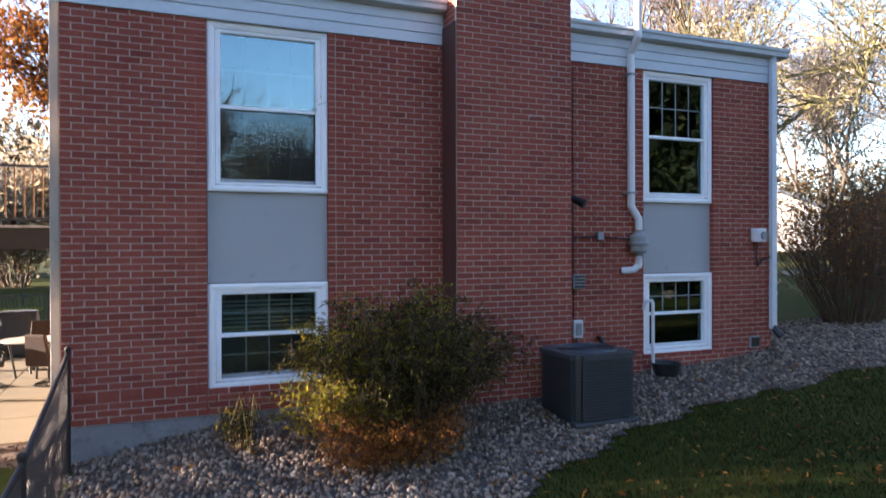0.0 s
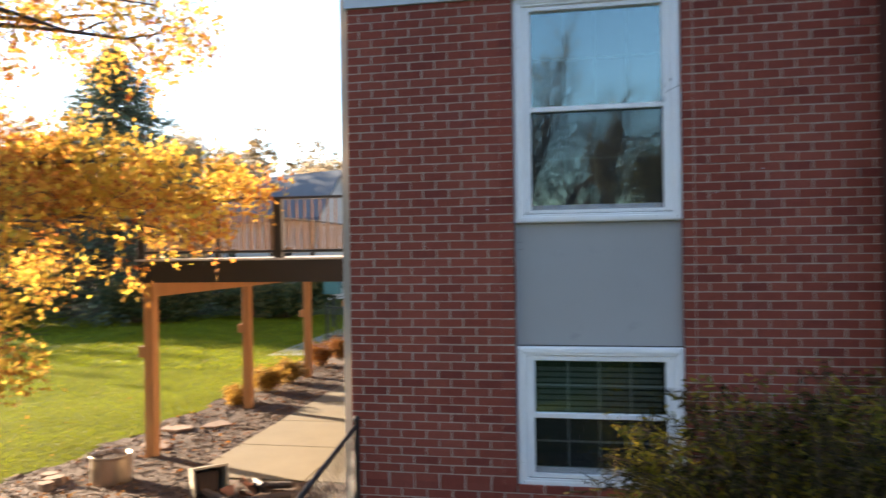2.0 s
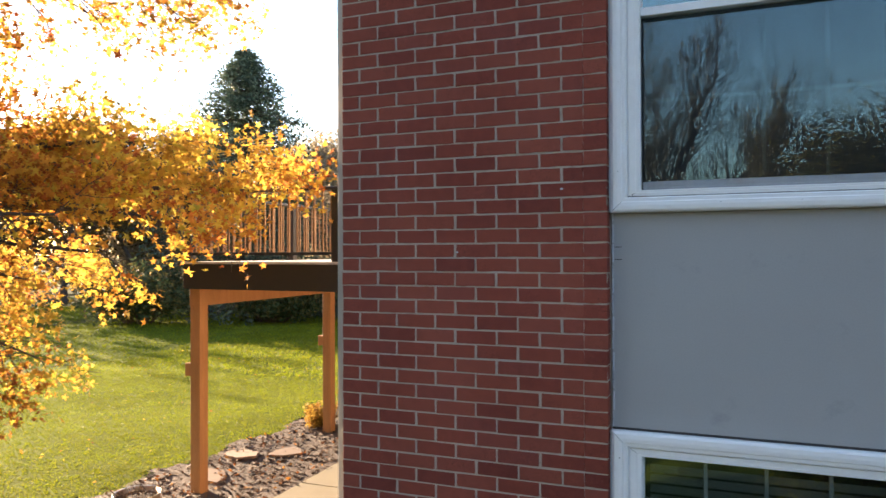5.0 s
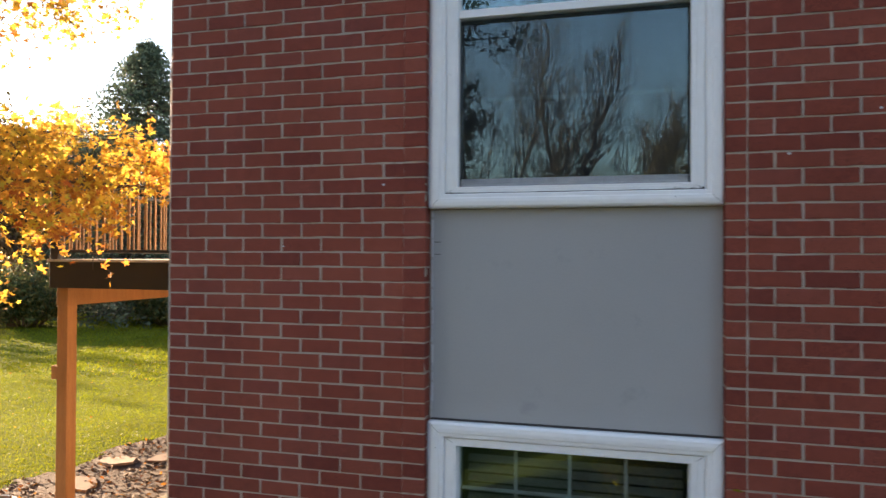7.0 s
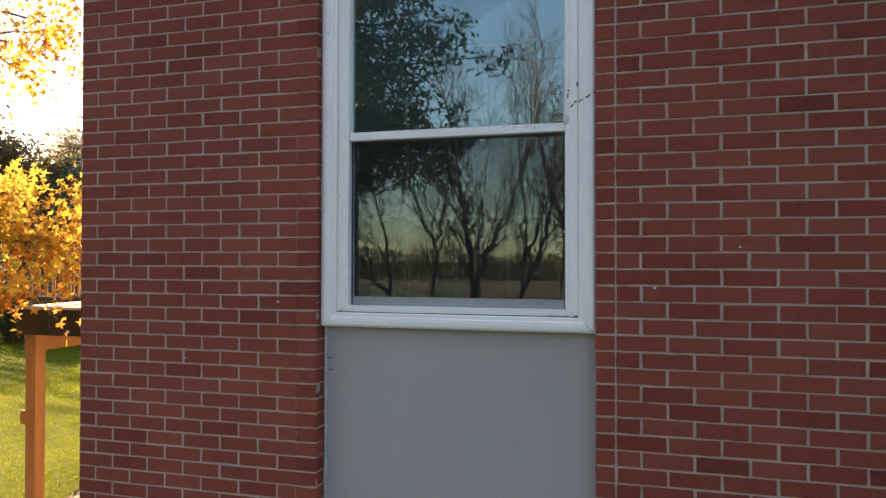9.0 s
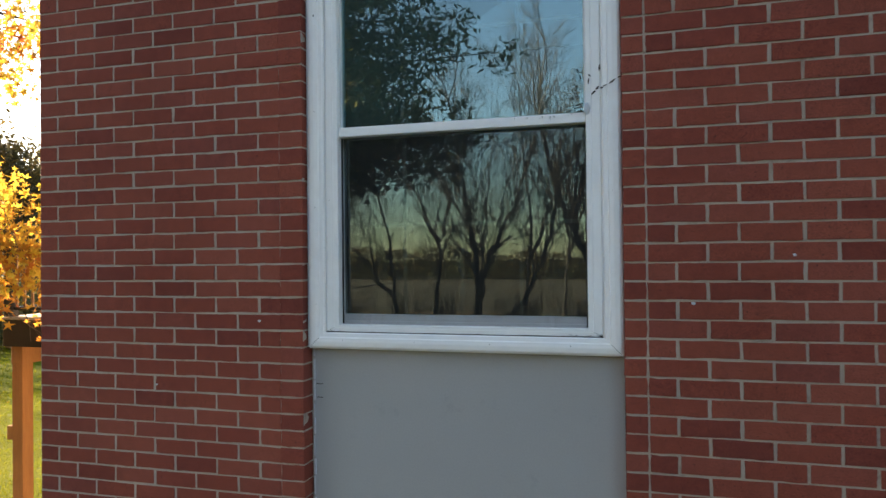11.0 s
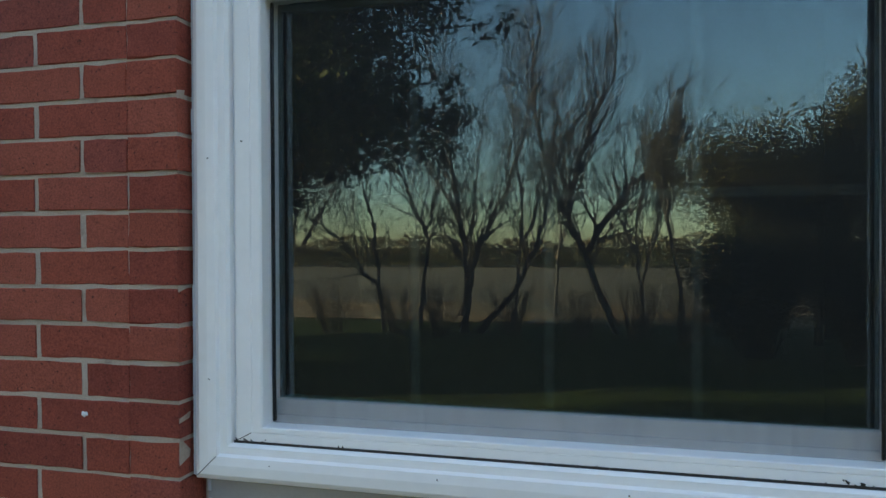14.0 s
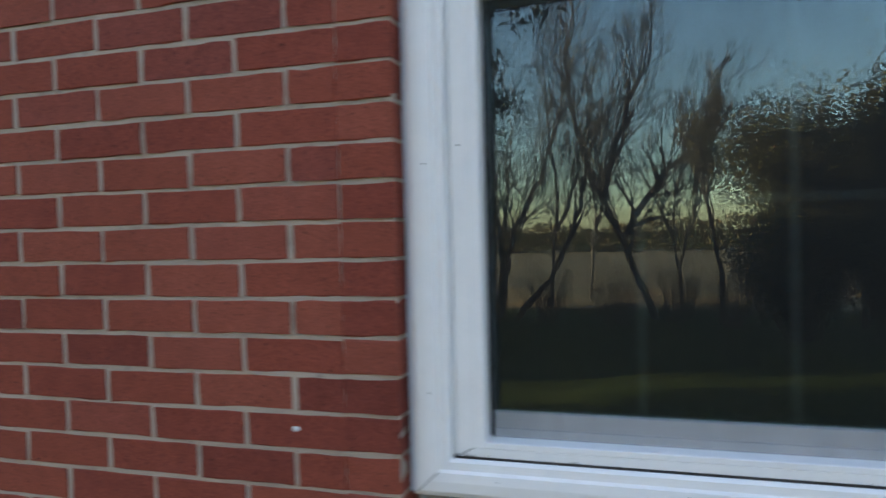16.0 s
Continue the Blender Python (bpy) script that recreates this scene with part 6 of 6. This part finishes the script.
for _ in range(26):
    a, q = r.uniform(0, 6.28), r.uniform(0, 0.2)
    p0 = np.array([px + q * math.cos(a), py + q * math.sin(a), pz + 0.32])
    p1 = p0 + np.array([r.normal(0, 0.08), r.normal(0, 0.08), r.uniform(0.04, 0.16)])
    segs.append((*p0, 0.006, *p1, 0.003))
me = mesh_np("twigs", *tube_arrays(segs, 5))
me.transform(e.matrix_world.inverted())
obj("twigs", me, TWIG, e)

bx, by = -2.62, 2.45
bz = gz(bx, by)
e, put = thing("overturned_tub", "beige plastic tub lying on its side in the mulch", "tub", bx, by, bz)
m = Matrix.Translation((bx, by, bz + 0.17)) @ pose(0, 0, 0, 0, 0, -48) @ pose(0, 0, 0, 0, 82, 0)
bm = bmesh.new()
outer = [[Vector((sx_ * w, sy_ * w, h)) for sx_, sy_ in ((-1, -1), (1, -1), (1, 1), (-1, 1))] for w, h in ((0.15, -0.22), (0.19, 0.22), (0.205, 0.225), (0.205, 0.245), (0.18, 0.245), (0.14, -0.20))]
loops = [[bm.verts.new(c) for c in lp] for lp in outer]
for a, b in zip(loops, loops[1:]):
    for i in range(4):
        bm.faces.new((a[i], a[(i + 1) % 4], b[(i + 1) % 4], b[i]))
bm.faces.new(loops[0][::-1])
bm.faces.new(loops[-1])
bm.transform(m)
put("tub", bm, BEIGE)
# block in soil colour, added to make the tub's inside dark
put("soil", local(box(-0.13, 0.13, -0.13, 0.13, -0.19, 0.12, 0.04), m), SOIL, "spilled dark soil")
e, put = thing("broken_pot", "broken terracotta pot shards on the mulch", "pot", -2.05, 2.4, gz(-2.05, 2.4))
rr = random.Random(8)
for k in range(7):
    a = rr.uniform(0, 6.28)
    cx, cy = -2.05 + 0.22 * math.cos(a) * rr.random(), 2.38 + 0.2 * math.sin(a) * rr.random()
    bm = bmesh.new()
    R, h, span = 0.17, rr.uniform(0.12, 0.26), rr.uniform(0.5, 1.3)
    g = [[bm.verts.new(((R + o) * math.cos(t * span / 5) - R, (R + o) * math.sin(t * span / 5), z * (0.7 + 0.3 * math.sin(t + k)))) for t in range(6)] for o, z in ((0, 0), (0, h), (0.014, h), (0.014, 0))]
    for i in range(4):
        for t in range(5):
            bm.faces.new((g[i][t], g[i][t + 1], g[(i + 1) % 4][t + 1], g[(i + 1) % 4][t]))
    bm.transform(pose(cx, cy, gz(cx, cy) + 0.06, rr.uniform(30, 110), rr.uniform(-40, 40), rr.uniform(0, 360)))
    put("shard", bm, TERRACOTTA if k % 3 else DARKWOOD)
for k, (x, y, l, a) in enumerate(((-1.7, 2.2, 0.5, 20), (-2.3, 2.1, 0.6, -35), (-1.45, 2.5, 0.45, 70), (-1.9, 2.75, 0.5, 5))):
    z = gz(x, y) + 0.05
    bm = add_cyl(bmesh.new(), (-l / 2, 0, 0), (l / 2, 0, 0.03), 0.05, 0.042, 9)
    for vtx in bm.verts:
        vtx.co += Vector((0, rr.uniform(-0.008, 0.008), rr.uniform(-0.008, 0.008)))
    bm.transform(pose(x, y, z, 0, 0, a))
    tagged(obj("log", bm, BARK), "short weathered log on the mulch", "log", "logs by the walk")
for k, (x, y, s) in enumerate(((-4.5, 4.4, 0.30), (-4.75, 5.35, 0.30), (-4.2, 5.7, 0.28), (-4.75, 2.5, 0.16), (-4.95, 2.65, 0.13), (-4.62, 2.2, 0.12))):
    bm = bmesh.new()
    lo = [bm.verts.new((s * math.cos(t * 1.047) * rr.uniform(0.75, 1.2), 0.75 * s * math.sin(t * 1.047) * rr.uniform(0.75, 1.2), 0)) for t in range(6)]
    hi = [bm.verts.new((q.co.x * 0.95, q.co.y * 0.95, 0.03 if s > 0.2 else 0.1)) for q in lo]
    bm.faces.new(hi)
    bm.faces.new(lo[::-1])
    for i in range(6):
        bm.faces.new((lo[i], lo[(i + 1) % 6], hi[(i + 1) % 6], hi[i]))
    bm.transform(pose(x, y, gz(x, y) + 0.012, rr.uniform(-3, 3), rr.uniform(-3, 3), rr.uniform(0, 180)))
    tagged(obj("flagstone", bm, REDSTONE), "flat rough flagstone set in the mulch", "stone", "flagstones by the walk")

# patio seats and table
def patio_chair(x, y, turn):
    z = -0.425
    e = empty("patio_chair", x, y, z, "brown swivel patio chair with rounded arms", "chair", "patio chairs", turn=turn)
    seat = box(-0.26, 0.26, -0.25, 0.25, 0.38, 0.47, 0.03)
    part("seat", seat, CUSHION, e)
    back = box(-0.26, 0.26, 0.24, 0.31, 0.42, 1.02, 0.034)
    for vtx in back.verts:
        vtx.co.y -= 1.1 * vtx.co.x ** 2
        vtx.co.x *= 1.0 - 0.22 * max(vtx.co.z - 0.7, 0) / 0.3
    back.transform(pose(0, 0.0, 0, -9))
    part("backrest", back, CUSHION, e)
    for s in (-1, 1):
        part("arm", pipe([(s * 0.29, 0.27, 0.66), (s * 0.30, -0.2, 0.66), (s * 0.29, -0.26, 0.60), (s * 0.27, -0.22, 0.42)], 0.022, 8), BLACK, e)
    part("column", cyl((0, 0, 0.10), (0, 0, 0.39), 0.035), BLACK, e)
    ring = bmesh.new()
    add_lathe(ring, 0, 0, [(0.25, 0.0), (0.275, 0.015), (0.25, 0.03), (0.225, 0.015), (0.25, 0.0)], 24)
    part("base_ring", ring, BLACK, e)
    for k in range(4):
        a = k * math.pi / 2 + 0.4
        part("leg", pipe([(0, 0, 0.12), (0.25 * math.cos(a), 0.25 * math.sin(a), 0.018)], 0.014, 8), BLACK, e)


patio_chair(-0.95, 7.3, 150)
patio_chair(-1.95, 7.45, 100)
patio_chair(-1.3, 9.4, 10)
e, put = thing("patio_table", "round brown patio table with dark legs", "table", -1.35, 8.35, -0.425)
bm = bmesh.new()
add_lathe(bm, -1.35, 8.35, [(0.0, 0.285), (0.56, 0.285), (0.58, 0.30), (0.56, 0.315), (0.0, 0.315)], 32)
put("tabletop", bm, DECKBOARD, "pale table top")
for k in range(4):
    a = k * math.pi / 2 + 0.3
    put("leg", pipe([(-1.35 + 0.42 * math.cos(a), 8.35 + 0.42 * math.sin(a), 0.29), (-1.35 + 0.30 * math.cos(a), 8.35 + 0.30 * math.sin(a), -0.42)], 0.022, 8), BLACK)
e, put = thing("covered_grill", "grill under a dark blue-grey fitted cover on the patio", "grill", -2.05, 11.4, -0.425)
bm = box(-2.5, -1.6, 11.1, 11.7, -0.42, 0.72, 0.05)
for vtx in bm.verts:
    if vtx.co.z > 0.3:
        vtx.co.x = -2.05 + (vtx.co.x + 2.05) * 0.86
        vtx.co.z -= 0.10 * abs(vtx.co.y - 11.4) / 0.3
bmesh.ops.subdivide_edges(bm, edges=bm.edges[:], cuts=3, use_grid_fill=True)
gr = random.Random(15)
for vtx in bm.verts:
    vtx.co += Vector((gr.uniform(-0.018, 0.018), gr.uniform(-0.018, 0.018), gr.uniform(-0.01, 0.01) if vtx.co.z > -0.3 else 0))
put("cover", bm, COVER, "creased dark fabric", smooth=True)
e, put = thing("teal_bin", "teal plastic box raised on a dark post in the yard", "bin", -7.3, 20.8, gz(-7.3, 20.8))
gzt = gz(-7.3, 20.8)
put("post", box(-7.36, -7.28, 20.76, 20.84, gzt - 0.1, gzt + 1.3, 0.005), BLACK)
put("box", box(-7.62, -7.02, 20.55, 21.05, gzt + 1.3, gzt + 1.85, 0.03), TEAL)
put("lid", box(-7.66, -6.98, 20.5, 21.1, gzt + 1.85, gzt + 1.93, 0.02), TEAL)

e, put = thing("yard_fence", "thin grey wire fence along the back of the lawn", "fence", -10, 28, gz(-10, 28))
for k in range(14):
    x = -26 + k * 2.4
    put("post", add_cyl(bmesh.new(), (x, 28, gz(x, 28) - 0.1), (x, 28, gz(x, 28) + 1.2), 0.03, sides=8), RUSTY)
for h in (0.35, 0.75, 1.15):
    put("wire", pipe([(-26, 28, gz(-26, 28) + h), (5.2, 28, gz(-10, 28) + h)], 0.012, 6), RUSTY)

e, put = thing("picket_fence", "low dark metal picket fence at the end of the walk", "fence", -3.0, 16.9, gz(-3.0, 16.9))
for k in range(4):
    x = -6.2 + k * 2.05
    put("post", box(x - 0.03, x + 0.03, 16.87, 16.93, gz(x, 16.9) - 0.1, gz(x, 16.9) + 1.25, 0.004), BLACK)
for h in (0.15, 1.1):
    put("rail", box(-6.2, -0.05, 16.885, 16.915, gz(-3, 16.9) + h, gz(-3, 16.9) + h + 0.035, 0.004), BLACK)
for k in range(60):
    x = -6.1 + k * 0.10
    put("picket", box(x - 0.009, x + 0.009, 16.89, 16.91, gz(-3, 16.9) + 0.05, gz(-3, 16.9) + 1.18), BLACK)

# ---- far houses ----


def far_house(x, y, turn, w, d, wall, ridge, label, windows=2):
    z = gz(x, y)
    e = empty("house", x, y, z, label, "house", turn=turn)
    part("wall", box(-w / 2, w / 2, -d / 2, d / 2, -0.3, wall), WHITE_WALL, e)
    for s in (-1, 1):
        bm = bmesh.new()
        tri = [bm.verts.new(c) for c in ((s * w / 2, -d / 2, wall), (s * w / 2, d / 2, wall), (s * w / 2, 0, ridge), (s * (w / 2 - 0.15), -d / 2, wall), (s * (w / 2 - 0.15), d / 2, wall), (s * (w / 2 - 0.15), 0, ridge))]
        for q in ((0, 1, 2), (3, 5, 4), (0, 3, 4, 1), (1, 4, 5, 2), (2, 5, 3, 0)):
            bm.faces.new([tri[i] for i in q])
        part("gable", bm, WHITE_WALL, e, "white gable end")
        bm = bmesh.new()
        o = 0.4
        k = (ridge - wall) / (d / 2)
        q = [(-w / 2 - o, s * (d / 2 + o), wall - o * k), (w / 2 + o, s * (d / 2 + o), wall - o * k), (w / 2 + o, 0, ridge + 0.02), (-w / 2 - o, 0, ridge + 0.02)]
        lo = [bm.verts.new(c) for c in q]
        hi = [bm.verts.new((c[0], c[1], c[2] + 0.18)) for c in q]
        bm.faces.new(lo)
        bm.faces.new(hi[::-1])
        for i in range(4):
            bm.faces.new((lo[i], lo[(i + 1) % 4], hi[(i + 1) % 4], hi[i]))
        part("roof", bm, GREYROOF, e, "grey roof slope")
    for k in range(windows):
        xx = -w / 2 + w * (k + 0.5) / windows
        win = part("window", box(xx - 0.55, xx + 0.55, -d / 2 - 0.05, -d / 2 + 0.02, wall * 0.4, wall * 0.4 + 1.2), VINYL, e)
        part("pane", box(xx - 0.47, xx + 0.47, -d / 2 - 0.07, -d / 2 - 0.045, wall * 0.4 + 0.08, wall * 0.4 + 1.12), BLACK, win)
    return e


far_house(-17.5, 39.5, -25, 11, 3.6, 5.5, 8.0, "white gabled neighbour house with a blue-grey roof")
far_house(34.0, 24.7, 44, 9, 7.6, 2.2, 3.8, "white neighbour house in sun across the street")
e, put = thing("utility_pole", "slim pale pole among the far trees", "pole", -28.0, 48.5, gz(-28, 48.5))
put("shaft", cyl((-28, 48.5, gz(-28, 48.5)), (-28, 48.5, 15.2), 0.13, 0.09, 10), PVC)
put("cap", cyl((-28, 48.5, 15.2), (-28, 48.5, 15.5), 0.16, 0.05, 10), PVC)

r = np.random.default_rng(141)
n = 26000
t = r.random(n)
x, y = -55 + 6 * np.sin(t * 3) + r.normal(0, 2.0, n), -6 + 58 * t + r.normal(0, 2.0, n)
top = 7.2 + 1.2 * np.sin(t * 27) + 0.9 * np.sin(t * 71 + 1) + 0.6 * np.sin(t * 150)
lv, lf = scatter(oval_v, oval_f, random_turns(r, n, r.uniform(0.14, 0.34, n)), np.stack([x, y, ground_z(x, y) + top * r.random(n) ** 0.75], 1))
tagged(obj("far_woods", mesh_np("far_woods", lv, lf), DULLLEAF), "low grey-brown woods beyond the lawn", "woods", kind="stuff")
r = np.random.default_rng(142)
pts = []
for k in range(30):
    # rounded crowns side by side, densest in their middle
    cx, cy, h = -46 + 56 * (k + r.uniform(-0.4, 0.4)) / 29, 72 + r.normal(0, 2.5), r.uniform(13.0, 18.5)
    d = r.normal(size=(2300, 3))
    d *= (r.random(2300) ** 0.42 / np.linalg.norm(d, axis=1))[:, None]
    lump = 1 + 0.22 * np.sin(d[:, 0] * 7 + k) * np.sin(d[:, 2] * 8 + 2 * k)
    pts.append(np.array((cx, cy, gz(cx, cy) + h * 0.55)) + d * lump[:, None] * np.array((r.uniform(2.0, 3.0), 2.2, h * 0.45)))
pts = np.concatenate(pts)
lv, lf = scatter(oval_v, oval_f, random_turns(r, len(pts), r.uniform(0.16, 0.36, len(pts))), pts)
tagged(obj("far_woods", mesh_np("far_woods", lv, lf), FARLEAF), "brown woods behind the neighbour house, leaves toned for haze", "woods", kind="stuff")
r = np.random.default_rng(140)
n = 30000
t = r.random(n)
x, y = 34 + 42 * t + r.normal(0, 2.5, n), 60 - 52 * t + r.normal(0, 2.5, n)
top = 5.4 + 1.2 * np.sin(t * 31) + 1.1 * np.sin(t * 77 + 1) + 0.8 * np.sin(t * 190)
lv, lf = scatter(oval_v, oval_f, random_turns(r, n, r.uniform(0.12, 0.34, n)), np.stack([x, y, ground_z(x, y) + top * r.random(n) ** 0.75], 1))
tagged(obj("far_woods", mesh_np("far_woods", lv, lf), FARLEAF), "brown woods behind the houses across the street, leaves toned for haze", "woods", kind="stuff")

# drive and low kerb beyond the right end of the house
tagged(obj("drive", mesh_np("drive", *sheet(np.linspace(20, 60, 20), np.linspace(8.5, 10.5, 4), 0.03)), CONCRETE), "pale concrete drive across the lawn", "drive", kind="structure")

# ---- single bricks beside the windows ----
for w, x, y, z in singles:
    key = (round(w, 3), brng.integers(0, 6 if w > 0.15 else 4))
    if key not in shared:
        me = mesh_np("brick", *brick_arrays(w, 0.0592, cols=5 if w > 0.15 else 3, rough=0.0011))
        me.materials.append(BRICK_EACH)
        shared[key] = me
    ob = new("brick", shared[key])
    ob.parent = wall_south
    ob.matrix_local = pose(x, y, z, brng.normal(0, 0.3), brng.normal(0, 0.25), brng.normal(0, 0.2))
